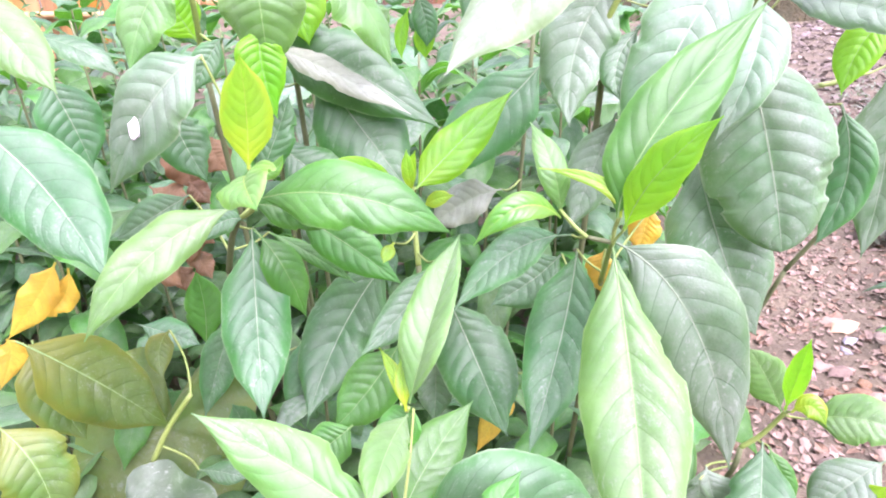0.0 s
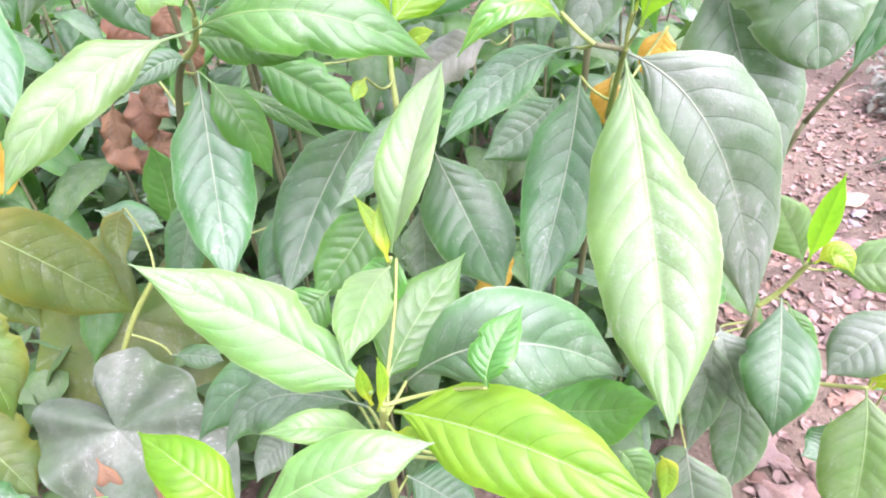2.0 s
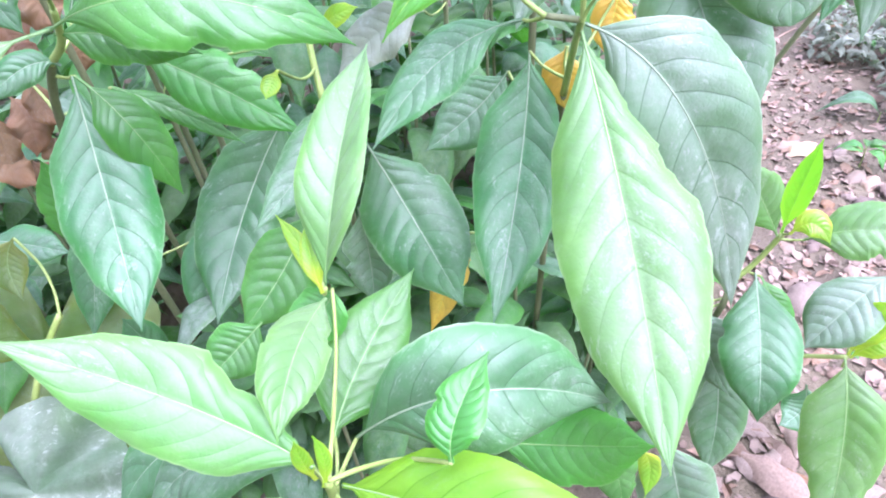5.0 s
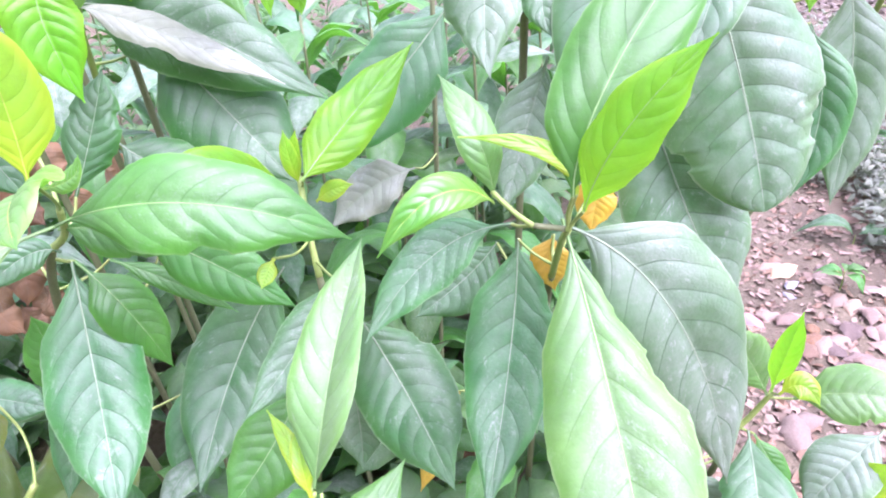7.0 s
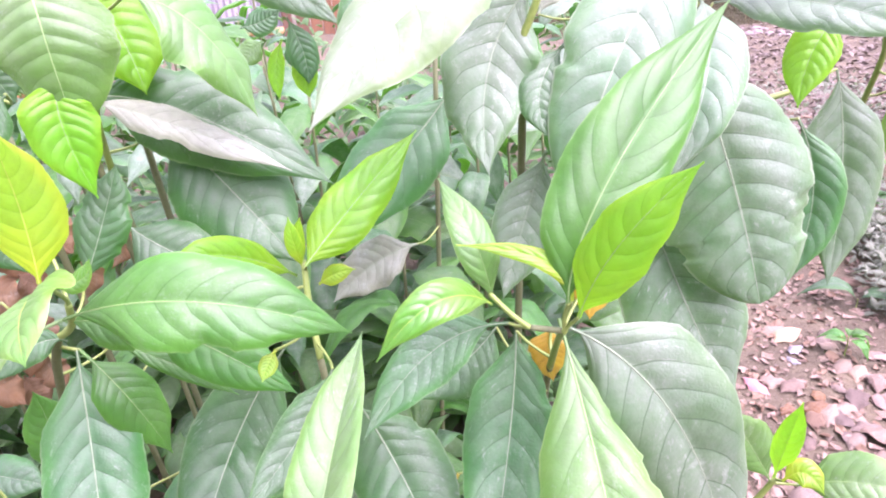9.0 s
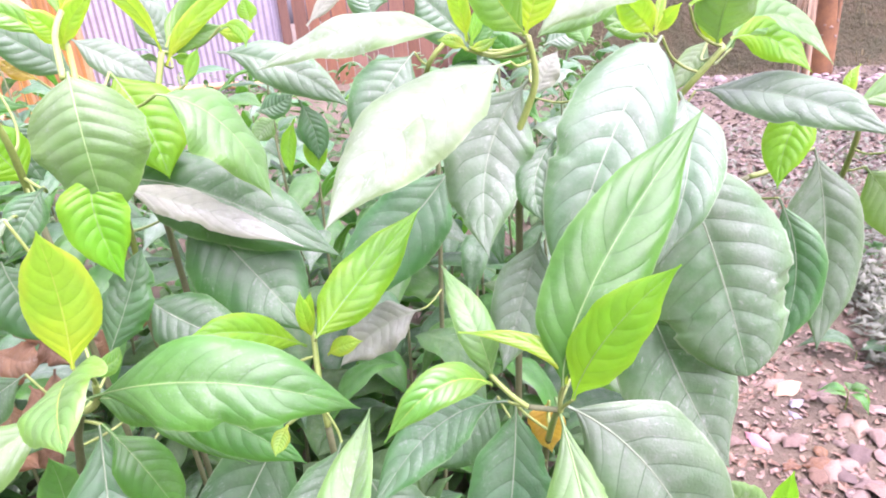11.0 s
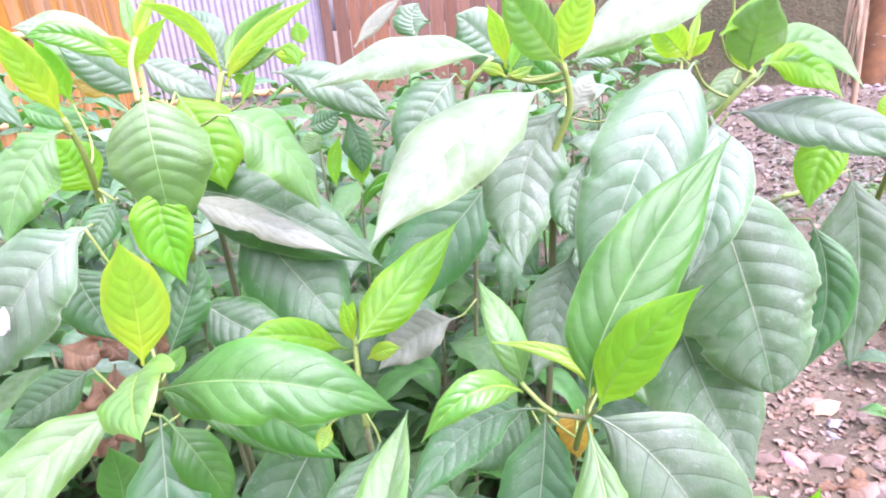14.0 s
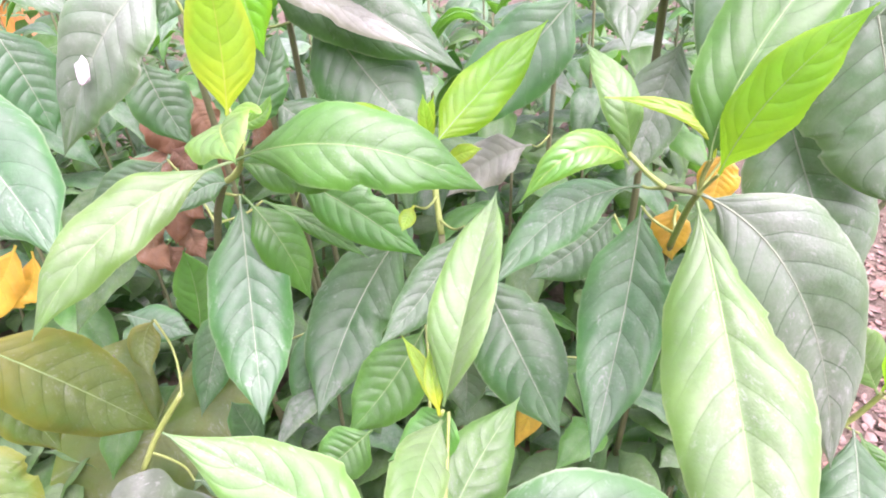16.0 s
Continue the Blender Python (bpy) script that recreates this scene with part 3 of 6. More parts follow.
def build_stalks():
    """Dead banana-like stalks with hanging dry sheaths, and a round post."""
    rnd = random.Random(8)
    for x, y, h, r, lean in ((3.346, 4.36, 1.5, 0.022, -0.05), (1.816, 1.704, 1.5, 0.030, -0.30)):
        stalk = new("banana_stalk")
        stalk.location = (x, y, 0)
        tagged(stalk, "dead pale banana stalk with hanging dry sheaths", "plant", "dead stalks")
        v, f = tube([(0, 0, -0.03), (lean * 0.3, 0, h * 0.35), (lean * 0.8, 0, h * 0.7), (lean * 1.3, 0.02, h)], [r, r * 0.95, r * 0.9, r * 0.7], 14)
        part("trunk", mesh_of("trunk", v, f, STALK), stalk, (x, y, 0))
        for _ in range(5):
            z = rnd.uniform(0.5, 0.95) * h
            a = rnd.uniform(0, 6.28)
            o = Vector((math.cos(a), math.sin(a), 0))
            c = Vector((lean * z / h, 0, z)) + o * r
            pts = blade(c, c + o * 0.12 + Vector((0, 0, -0.1)), c + o * 0.16 + Vector((0, 0, -rnd.uniform(0.3, 0.6))), o, 0.05, fold=35, wave=1.5, seed=rnd.randrange(999), rows=18, half=3)
            part("dry_sheath", mesh_of("dry_sheath", pts[0], pts[1], STALK, pts[2]), stalk, (x, y, 0))
        for z in (0.13, 0.19, 0.26, 0.33) if r > 0.025 else ():
            c = Vector((lean * z / h, 0, z + 0.08)) + Vector((-0.8, -0.6, 0)) * r
            o = Vector((-0.85, -0.3 + rnd.uniform(-0.3, 0.3), 0))
            pts = blade(c, c + o * 0.07 + Vector((0, 0, 0.01)), c + o * 0.13 + Vector((0, 0, -rnd.uniform(0.07, 0.14))), (-0.2, -0.8, 0.5), 0.05, fold=35, wave=1.5, seed=int(z * 100), rows=18, half=3)
            part("dry_sheath", mesh_of("dry_sheath", pts[0], pts[1], LITTER, pts[2]), stalk, (x, y, 0))
        for k in range(3):
            w = Vector((rnd.uniform(-0.14, -0.04), rnd.uniform(-0.03, 0.03), 0))
            v, f = tube([w * 0.2 + Vector((0, 0, h * 0.72)), w + Vector((0, 0, h * 0.5)), w * rnd.uniform(1.0, 1.5) + Vector((0, 0, h * 0.12))], [0.006, 0.005, 0.003], 6)
            part("dry_fibre", mesh_of("dry_fibre", v, f, STALK), stalk, (x, y, 0))
        top = Vector((lean * 1.3, 0.02, h))
        for k in range(2):
            o = Vector((rnd.uniform(-1, 1), rnd.uniform(-0.3, 0.3), 0))
            pts = blade(top, top + o * 0.15 + Vector((0, 0, 0.3)), top + o * 0.5 + Vector((0, 0, 0.4)), (0, -1, 0.3), 0.12, fold=25, seed=k, rows=20, half=4)
            part("leaf", mesh_of("leaf", pts[0], pts[1], LEAF["Y"], pts[2]), stalk, (x, y, 0), "yellow-green new leaf")
    post = new("round_post")
    post.location = (4.544, 5.756, 0)
    tagged(post, "thick rusty-brown round post with pale paint flecks", "post")
    v, f = tube([(0, 0, -0.05), (0, 0, 0.6), (0.01, 0, 1.3)], [0.135, 0.132, 0.13], 20)
    part("shaft", mesh_of("shaft", v, f, POST), post, (4.544, 5.756, 0))
    for k in range(7):
        z, a, s = rnd.uniform(0.35, 0.75), rnd.uniform(-2.3, -0.9), rnd.uniform(0.012, 0.035)
        bm = lump(s, rnd, 0.7, 1)
        bmesh.ops.transform(bm, matrix=Matrix.Translation((0.134 * math.cos(a), 0.134 * math.sin(a), z)) @ Matrix.Rotation(a, 4, "Z") @ Matrix.Diagonal((0.15, 1, 1, 1)), verts=bm.verts[:])
        part("paint_fleck", bm_mesh("paint_fleck", bm, PALE_LITTER), post, (4.544, 5.756, 0))


build_blocker_walls()
build_fence()
build_sheet()
build_bank()
build_stones()
build_stalks()

# ---- rear foliage ----
def blade_variants():
    rnd = random.Random(31)
    out = {}
    for kind in ("D", "DD", "G", "W", "P"):
        row = []
        for k in range(4):
            v, f, u = blade((0, 0, 0), (0.5, 0, 0.10 + 0.05 * k), (1, 0, -0.1 - 0.08 * k), (0, 0, 1), rnd.uniform(0.36, 0.46), fold=rnd.uniform(5, 16), wave=0.6, seed=50 + k, rows=22, half=4)
            row.append(mesh_of("leaf", v, f, LEAF[kind], u))
        out[kind] = row
    return out


VARIANT = blade_variants()


def rear_shrub(x, y, h, rnd, size=0.15, kinds="DDGGWW", low=0.12):
    root = shrub_root("leafy_shrub", x, y, "leafy shrub with dark green drooping leaves in the shade", group="shrubs behind")
    lean = Vector((rnd.uniform(-0.08, 0.08), rnd.uniform(-0.05, 0.05), 0))
    top = Vector((x, y, h)) + lean
    stem(root, 0.002, 0.0036, top, Vector((x, y, h * 0.5)) + lean * 0.7, (x, y, -0.02), woody=True)
    z, turn = low, rnd.uniform(0, 6.28)
    while z < h:
        q = z / h
        p = Vector((x, y, 0)) + lean * q + Vector((0, 0, z))
        for k in range(2):
            a = turn + k * math.pi + rnd.uniform(-0.4, 0.4)
            l = size * rnd.uniform(0.75, 1.25) * (1.1 - 0.3 * q)
            kind = rnd.choice(kinds)
            me = rnd.choice(VARIANT["DD" if kind == "D" and rnd.random() < 0.15 else kind])
            ob = part("leaf", me, root, p)
            ob.rotation_euler = (rnd.uniform(-0.4, 0.4), rnd.uniform(0.0, 0.9) - 0.5 * q, a)
            ob.scale = (l, l, l)
        turn += math.pi / 2 + rnd.uniform(-0.3, 0.3)
        z += rnd.uniform(0.045, 0.07)


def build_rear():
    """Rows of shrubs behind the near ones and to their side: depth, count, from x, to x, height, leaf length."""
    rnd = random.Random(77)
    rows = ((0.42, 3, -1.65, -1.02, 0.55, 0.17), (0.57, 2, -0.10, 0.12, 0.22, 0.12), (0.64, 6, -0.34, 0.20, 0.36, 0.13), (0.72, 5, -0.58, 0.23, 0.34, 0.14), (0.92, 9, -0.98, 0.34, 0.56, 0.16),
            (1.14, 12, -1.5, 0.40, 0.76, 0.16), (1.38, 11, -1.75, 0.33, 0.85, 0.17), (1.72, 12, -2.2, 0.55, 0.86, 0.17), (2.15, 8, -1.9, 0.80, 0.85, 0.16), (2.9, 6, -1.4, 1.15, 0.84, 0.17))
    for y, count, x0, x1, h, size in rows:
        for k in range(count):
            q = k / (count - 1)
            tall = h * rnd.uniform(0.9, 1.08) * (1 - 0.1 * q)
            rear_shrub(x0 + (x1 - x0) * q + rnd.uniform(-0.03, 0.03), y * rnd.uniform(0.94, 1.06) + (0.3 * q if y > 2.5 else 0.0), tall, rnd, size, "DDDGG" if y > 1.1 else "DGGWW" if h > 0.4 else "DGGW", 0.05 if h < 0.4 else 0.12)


# ---- litter on the bare earth ----
def crumpled(rnd, length, width):
    """A fallen leaf, curled and crisp."""
    v, f, u = blade((-length / 2, 0, 0.004), (0, rnd.uniform(-0.1, 0.1) * length, rnd.uniform(0.08, 0.2) * length), (length / 2, 0, 0.004), (0, 0, 1), width, pet=0.04, fold=rnd.uniform(-18, 18), wave=1.6,
                    curl=rnd.uniform(-0.1, 0.35), seed=rnd.randrange(9999), rows=14, half=3)
    return v, f, u


def on_bare_earth(rnd):
    while True:
        y = rnd.random() ** 1.5 * 3.8 - 0.5
        x = rnd.uniform(-0.1, 3.2)
        if 0.42 * max(y, 0.3) + 0.1 < x < 1.25 * max(y, 0.3) + 0.9:
            return x, y


def build_litter():
    rnd = random.Random(21)
    shapes = []
    for k in range(8):
        v, f, u = crumpled(rnd, 1.0, rnd.uniform(0.38, 0.6))
        low = min(p.z for p in v)
        shapes.append([mesh_of("fallen_leaf", [p - Vector((0, 0, low)) for p in v], f, m, u) for m in (LITTER, PALE_LITTER, LEAF["B"])])
    for k in range(290):
        if k < 95:
            cx, cy, spread = ((1.0, 0.95, 0.13), (1.03, 1.03, 0.10), (0.86, 0.93, 0.10), (0.44, 0.47, 0.08), (1.22, 1.08, 0.08), (0.40, 0.42, 0.06), (0.62, 0.56, 0.07))[k % 7]
            x, y = rnd.gauss(cx, spread * 0.7), rnd.gauss(cy, spread * 0.7)
        elif k < 245:
            x, y = on_bare_earth(rnd)
        else:
            x, y = rnd.uniform(-1.2, 0.3), rnd.uniform(0.35, 1.6)
        ob = new("fallen_leaf", rnd.choice(shapes)[0 if rnd.random() < 0.6 else rnd.choice((1, 1, 2))])
        l = rnd.uniform(0.035, 0.085) * (1.25 if rnd.random() < 0.2 else 1)
        ob.location = (x, y, height(x, y) - 0.001)
        ob.rotation_euler = (rnd.uniform(-0.15, 0.15), rnd.uniform(-0.15, 0.15), rnd.uniform(0, 6.28))
        ob.scale = (l, l, l * rnd.uniform(0.6, 1.2))
        tagged(ob, "dry curled brown leaf lying on the bare earth", "leaf", "fallen leaves")
    bits, bf = [], []
    for _ in range(3600):
        x, y = on_bare_earth(rnd)
        r, a = rnd.uniform(0.002, 0.008), rnd.uniform(0, 6.28)
        z = height(x, y) + 0.002
        k = len(bits)
        for j in range(5):
            w = a + j * 1.256
            q = r * rnd.uniform(0.5, 1.1)
            bits.append((x + q * math.cos(w), y + q * math.sin(w) * 0.7, z + rnd.uniform(-0.001, 0.007)))
        bits.append((x, y, z + 0.004))
        bf += [(k + j, k + (j + 1) % 5, k + 5) for j in range(5)]
    tagged(new("leaf_crumbs", mesh_of("leaf_crumbs", bits, bf, CRUMB)), "crumbled leaf fragments strewn over bare earth", "litter", kind="stuff")
    flakes_of = []
    for k in range(7):
        n, wide = rnd.randrange(5, 8), rnd.uniform(0.35, 0.8)
        ring = [Vector((q * math.cos(w), q * math.sin(w) * wide, rnd.uniform(-0.05, 0.28))) for q, w in ((rnd.uniform(0.25, 0.62), (j + rnd.uniform(-0.3, 0.3)) * 2 * math.pi / n) for j in range(n))]
        flakes_of.append(([*ring, Vector((0.05, 0, 0.02))], [(j, (j + 1) % n, n) for j in range(n)]))
    def near_patch(rnd):
        """The strip of bare earth beside the shrubs."""
        y = rnd.uniform(0.45, 1.75)
        return 0.42 * y + 0.12 + abs(rnd.gauss(0, 0.34)), y

    for stuff, count, lo, hi, spot in ((LITTER, 3200, 0.010, 0.036, on_bare_earth), (PALE_LITTER, 1300, 0.008, 0.026, on_bare_earth), (PALE_LITTER, 900, 0.010, 0.034, near_patch), (LITTER, 500, 0.012, 0.036, near_patch)):
        verts, faces, uvs = [], [], []
        for k in range(count):
            x, y = spot(rnd)
            v, f = flakes_of[k % 7]
            m = pose(x, y, height(x, y) + 0.001, rnd.uniform(-20, 20), rnd.uniform(-20, 20), rnd.uniform(0, 360)) @ Matrix.Scale(rnd.uniform(lo, hi), 4)
            n = len(verts)
            verts += [m @ p for p in v]
            faces += [tuple(n + i for i in q) for q in f]
        tagged(new("leaf_flakes", mesh_of("leaf_flakes", verts, faces, stuff, smooth=False)), "broken dry leaf flakes scattered over bare earth", "litter", kind="stuff")
    verts, faces = [], []
    for k in range(5200):
        y = rnd.uniform(2.6, 6.2)
        x = rnd.uniform(0.42, 1.25) * y + 0.2
        m = pose(x, y, height(x, y) + 0.004, rnd.uniform(-16, 16), rnd.uniform(-16, 16), rnd.uniform(0, 360)) @ Matrix.Scale(rnd.uniform(0.02, 0.075), 4)
        v, f = flakes_of[k % 7]
        n = len(verts)
        verts += [m @ p for p in v]
        faces += [tuple(n + i for i in q) for q in f]
    tagged(new("rubble_litter", mesh_of("rubble_litter", verts, faces, RUBBLE, smooth=False)), "greyish dead leaves and rubble before the bank", "litter", kind="stuff")
    pv, pf = [], []
    for _ in range(1500):
        x, y = on_bare_earth(rnd)
        r = rnd.uniform(0.001, 0.0045)
        k = len(pv)
        z = height(x, y) + r * 0.2
        ring = [(math.cos(j * 1.0472), math.sin(j * 1.0472)) for j in range(6)]
        for zz, rr in ((-0.4, 0.8), (0.1, 1.0), (0.55, 0.6)):
            pv += [(x + c * r * rr * rnd.uniform(0.8, 1.2), y + d * r * rr * rnd.uniform(0.8, 1.2), z + zz * r) for c, d in ring]
        pf += [(k + i * 6 + j, k + i * 6 + (j + 1) % 6, k + i * 6 + 6 + (j + 1) % 6, k + i * 6 + 6 + j) for i in range(2) for j in range(6)] + [tuple(k + 12 + j for j in range(6))]
    tagged(new("pebbles", mesh_of("pebbles", pv, pf, PEBBLE)), "small pale pebbles and clods in bare earth", "pebbles", kind="stuff")
    for _ in range(34):
        x, y = on_bare_earth(rnd)
        a, l = rnd.uniform(0, 6.28), rnd.uniform(0.08, 0.28)
        d = Vector((math.cos(a), math.sin(a), 0))
        v, f = tube([-d * l / 2, Vector((-d.y, d.x, 0.02)) * 0.06 * l, d * l / 2 + Vector((0, 0, 0.006))], [0.0022, 0.002, 0.0012], 6)
        ob = new("twig", mesh_of("twig", v, f, TWIG))
        ob.location = (x, y, height(x, y) + 0.004)
        tagged(ob, "thin dry twig lying on the bare earth", "twig", "fallen twigs")


def seedling(x, y, rnd, n=6, size=0.035, kind="G", h=0.05, label="small green seedling growing from the bare earth"):
    root = new("seedling")
    root.location = (x, y, height(x, y))
    tagged(root, label, "seedling", "seedlings on the earth")
    z0 = root.location.z
    v, f = tube([(0, 0, -0.01), (0.003, 0.002, h * 0.5), (0, 0, h)], [0.0018, 0.0015, 0.001], 6)
    part("stem", mesh_of("stem", v, f, STEM), root, (x, y, z0))
    for k in range(n):
        a = k * 2.4 + rnd.uniform(-0.3, 0.3)
        l = size * rnd.uniform(0.8, 1.3)
        ob = part("leaf", rnd.choice(VARIANT[kind]), root, (x, y, z0 + h * rnd.uniform(0.6, 1.0)))
        ob.rotation_euler = (0, rnd.uniform(-0.4, 0.3), a)
        ob.scale = (l, l * 1.3, l)


def build_seedlings():
    rnd = random.Random(3)
    for x, y, n, size in ((0.99, 1.10, 6, 0.05), (1.24, 1.24, 5, 0.04), (1.5, 1.5, 8, 0.05), (1.62, 1.75, 9, 0.055), (1.35, 1.6, 7, 0.045), (1.75, 1.6, 9, 0.05), (1.5, 1.95, 9, 0.05), (1.15, 0.95, 6, 0.04),
                          (1.9, 2.1, 9, 0.06), (1.25, 2.1, 7, 0.05), (1.6, 2.5, 9, 0.06), (2.1, 2.6, 9, 0.06), (0.95, 1.9, 6, 0.045), (0.62, 0.62, 4, 0.02)):
        seedling(x, y, rnd, n, size)
    for x, y, s in ((1.15, 1.26, 0.13), (1.75, 1.95, 0.10)):
        seedling(x, y, rnd, 2, s, "D", 0.03, "low weed with two broad dark green leaves")


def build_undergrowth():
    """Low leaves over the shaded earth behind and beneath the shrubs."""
    rnd = random.Random(41)
    verts, faces, uvs = [], [], []
    small = [blade((0, 0, 0), (0.5, 0, 0.12), (1, 0, -0.05), (0, 0, 1), w, fold=8, wave=0.5, seed=k, rows=8, half=2) for k, w in ((1, 0.42), (2, 0.5), (3, 0.36))]
    n = 0
    while n < 9500:
        y = 0.55 + 5.2 * rnd.random() ** 1.3
        x = rnd.uniform(-0.95 * y - 1.3, 0.52 * y)
        if x > 0.40 * y + 0.05 and rnd.random() < 0.8:
            continue
        z = rnd.random() ** 2 * (0.22 + 0.12 * min(y, 3)) + 0.01
        s = rnd.uniform(0.05, 0.12)
        m = pose(x, y, z, rnd.uniform(-30, 30), rnd.uniform(-35, 50), rnd.uniform(0, 360)) @ Matrix.Scale(s, 4)
        v, f, u = small[n % 3]
        k = len(verts)
        verts += [m @ p for p in v]
        uvs += u
        faces += [tuple(k + i for i in q) for q in f]
        n += 1
    tagged(new("undergrowth", mesh_of("undergrowth", verts, faces, LEAF["W"], uvs)), "low leafy undergrowth under the shrubs, shade darkened into its green", "undergrowth", kind="stuff")


def build_weeds():
    """Low grey-green weeds on the open earth."""
    rnd = random.Random(61)
    verts, faces, uvs = [], [], []
    small = [blade((0, 0, 0), (0.5, 0, 0.1), (1, 0, -0.05), (0, 0, 1), w, fold=8, wave=0.4, seed=k, rows=6, half=2) for k, w in ((1, 0.34), (2, 0.42))]
    for k in range(4000):
        cx, cy, r = ((1.30, 1.20, 0.15), (1.95, 2.25, 0.5), (2.5, 3.1, 0.6), (1.55, 1.45, 0.22), (1.42, 1.36, 0.15), (1.85, 1.75, 0.35), (1.55, 2.1, 0.4), (2.3, 2.6, 0.6), (1.36, 1.62, 0.14))[k % 9]
        a, q = rnd.uniform(0, 6.28), math.sqrt(rnd.random()) * r
        x, y = cx + q * math.cos(a), cy + q * math.sin(a)
        m = pose(x, y, height(x, y) + 0.01 + rnd.random() * 0.09, rnd.uniform(-40, 40), rnd.uniform(-60, 40), rnd.uniform(0, 360)) @ Matrix.Scale(rnd.uniform(0.016, 0.05), 4)
        v, f, u = small[k % 2]
        n = len(verts)
        verts += [m @ p for p in v]
        uvs += u
        faces += [tuple(n + i for i in q4) for q4 in f]
    tagged(new("weeds", mesh_of("weeds", verts, faces, LEAF["DW"], uvs)), "patches of low dusty grey-green weeds", "weeds", kind="stuff")


def scrap(x, y, size, turn, label, material):
    v, f, u = blade((-0.5, 0, 0), (0, 0.04, 0.16), (0.5, 0, 0.02), (0, 0, 1), 0.46, pet=0.06, fold=-10, wave=0.9, curl=0.12, seed=int(size * 1000), rows=26, half=6)
    low = min(p.z for p in v)
    ob = new("fallen_leaf", mesh_of("fallen_leaf", [p - Vector((0, 0, low)) for p in v], f, material, u))
    ob.location, ob.rotation_euler, ob.scale = (x, y, height(x, y)), (0.05, -0.08, turn), (size, size, size)
    tagged(ob, label, "leaf", "fallen leaves")


def build_scraps():
    pink = plain_material("pink_leaf", rgb(0.42, 0.20, 0.20), rgb(0.36, 0.17, 0.16), 0.7, 30, 200, 0.3, 0.001)
    tan = plain_material("tan_leaf", rgb(0.40, 0.30, 0.17), rgb(0.34, 0.24, 0.14), 0.7, 30, 200, 0.3, 0.001)
    plastic = plain_material("plastic_film", rgb(0.24, 0.25, 0.25), rgb(0.17, 0.18, 0.18), 0.35, 40, 200, 0.3, 0.001)
    for bx, by, size, turn in ((0.905, 1.135, 0.05, 0.4), (0.88, 1.11, 0.035, 1.9)):
        v, f, u = blade((-0.5, 0, 0), (0, 0.1, 0.10), (0.5, 0, 0.02), (0, 0, 1), 0.5, pet=0.0, fold=-12, wave=1.6, curl=0.2, seed=int(size * 900), rows=26, half=6)
        low = min(p.z for p in v)
        ob = new("plastic_scrap", mesh_of("plastic_scrap", [p - Vector((0, 0, low)) for p in v], f, plastic, u))
        ob.location, ob.rotation_euler, ob.scale = (bx, by, height(bx, by)), (0, 0, turn), (size, size, size)
        tagged(ob, "crumpled pale grey plastic scrap on the earth", "scrap", "plastic scraps")
    scrap(0.756, 1.052, 0.075, 1.9, "small pinkish fallen leaf on the bare earth", pink)
    scrap(0.917, 1.186, 0.10, 0.3, "tan fallen leaf curled on the bare earth", tan)
    for x, y, size, turn in ((0.646, 0.753, 0.11, 1.1), (0.66, 0.70, 0.09, 0.2), (0.43, 0.47, 0.12, 2.2), (0.50, 0.52, 0.10, 0.7), (0.42, 0.56, 0.09, 3.9), (0.98, 1.15, 0.06, 0.5)):
        scrap(x, y, size, turn, "crisp bleached fallen leaf on the bare earth", PALE_LITTER if size < 0.115 else LITTER)
    rnd = random.Random(77)
    for _ in range(26):
        y = rnd.uniform(0.78, 1.10)
        scrap(y * rnd.uniform(0.90, 1.12) + rnd.uniform(-0.06, 0.06), y, rnd.uniform(0.045, 0.085), rnd.uniform(0, 6), "broad pinkish-tan dead leaf curled on the bare earth", PALE_LITTER)


build_weeds()
build_scraps()
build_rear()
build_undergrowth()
build_litter()
build_seedlings()

# ---- the shrubs ----
shrub_a = shrub_root("leafy_shrub", -0.26, 0.67, "leafy shrub with dusty dark leaves and a yellow-green shoot")
shrub_b = shrub_root("leafy_shrub", 0.146, 0.641, "leafy shrub with vivid upright shoots and long hanging leaves")
shrub_c = shrub_root("leafy_shrub", 0.15, 0.72, "tall leafy shrub with bright pale drooping leaves")
shrub_e = shrub_root("leafy_shrub", 0.33, 0.62, "low leafy shrub with pale leaves on thin yellow-green branches")
shrub_f = shrub_root("leafy_shrub", 0, 0.42, "young leafy shrub with glossy bright green spreading leaves")
shrub_h = shrub_root("leafy_shrub", -0.2, 0.85, "tall leafy shrub with bright broad drooping leaves")
shrub_i = shrub_root("leafy_shrub", -0.05, 0.85, "leafy shrub with dusty grey-green drooping leaves")
shrub_q = shrub_root("leafy_shrub", 0, 0.66, "leafy shrub with fresh upright pale green shoots")
shrub_r = shrub_root("leafy_shrub", 0.28, 0.75, "tall leafy shrub with broad quilted grey-green leaves")
shrub_s = shrub_root("leafy_shrub", 0.55, 0.85, "leafy shrub with arching bright green leaves")
shrub_t = shrub_root("leafy_shrub", -0.4, 0.6, "low clump of broad olive and green leaves")
stem(shrub_a, 0.0022, 0.0045, (-0.179, 0.520, 0.659), (-0.190, 0.534, 0.635), (-0.212, 0.553, 0.617), (-0.231, 0.571, 0.586), (-0.251, 0.593, 0.535), (-0.259, 0.653, 0.241), (-0.259, 0.693, -0.020))
stem(shrub_b, 0.0019, 0.0040, (0.130, 0.441, 0.636), (0.135, 0.468, 0.611), (0.141, 0.505, 0.561), (0.146, 0.541, 0.485), (0.147, 0.601, 0.218), (0.147, 0.641, -0.020))
stem(shrub_b, 0.0016, 0.0020, (0.089, 0.462, 0.657), (0.100, 0.452, 0.646), (0.110, 0.447, 0.638), (0.130, 0.444, 0.634))
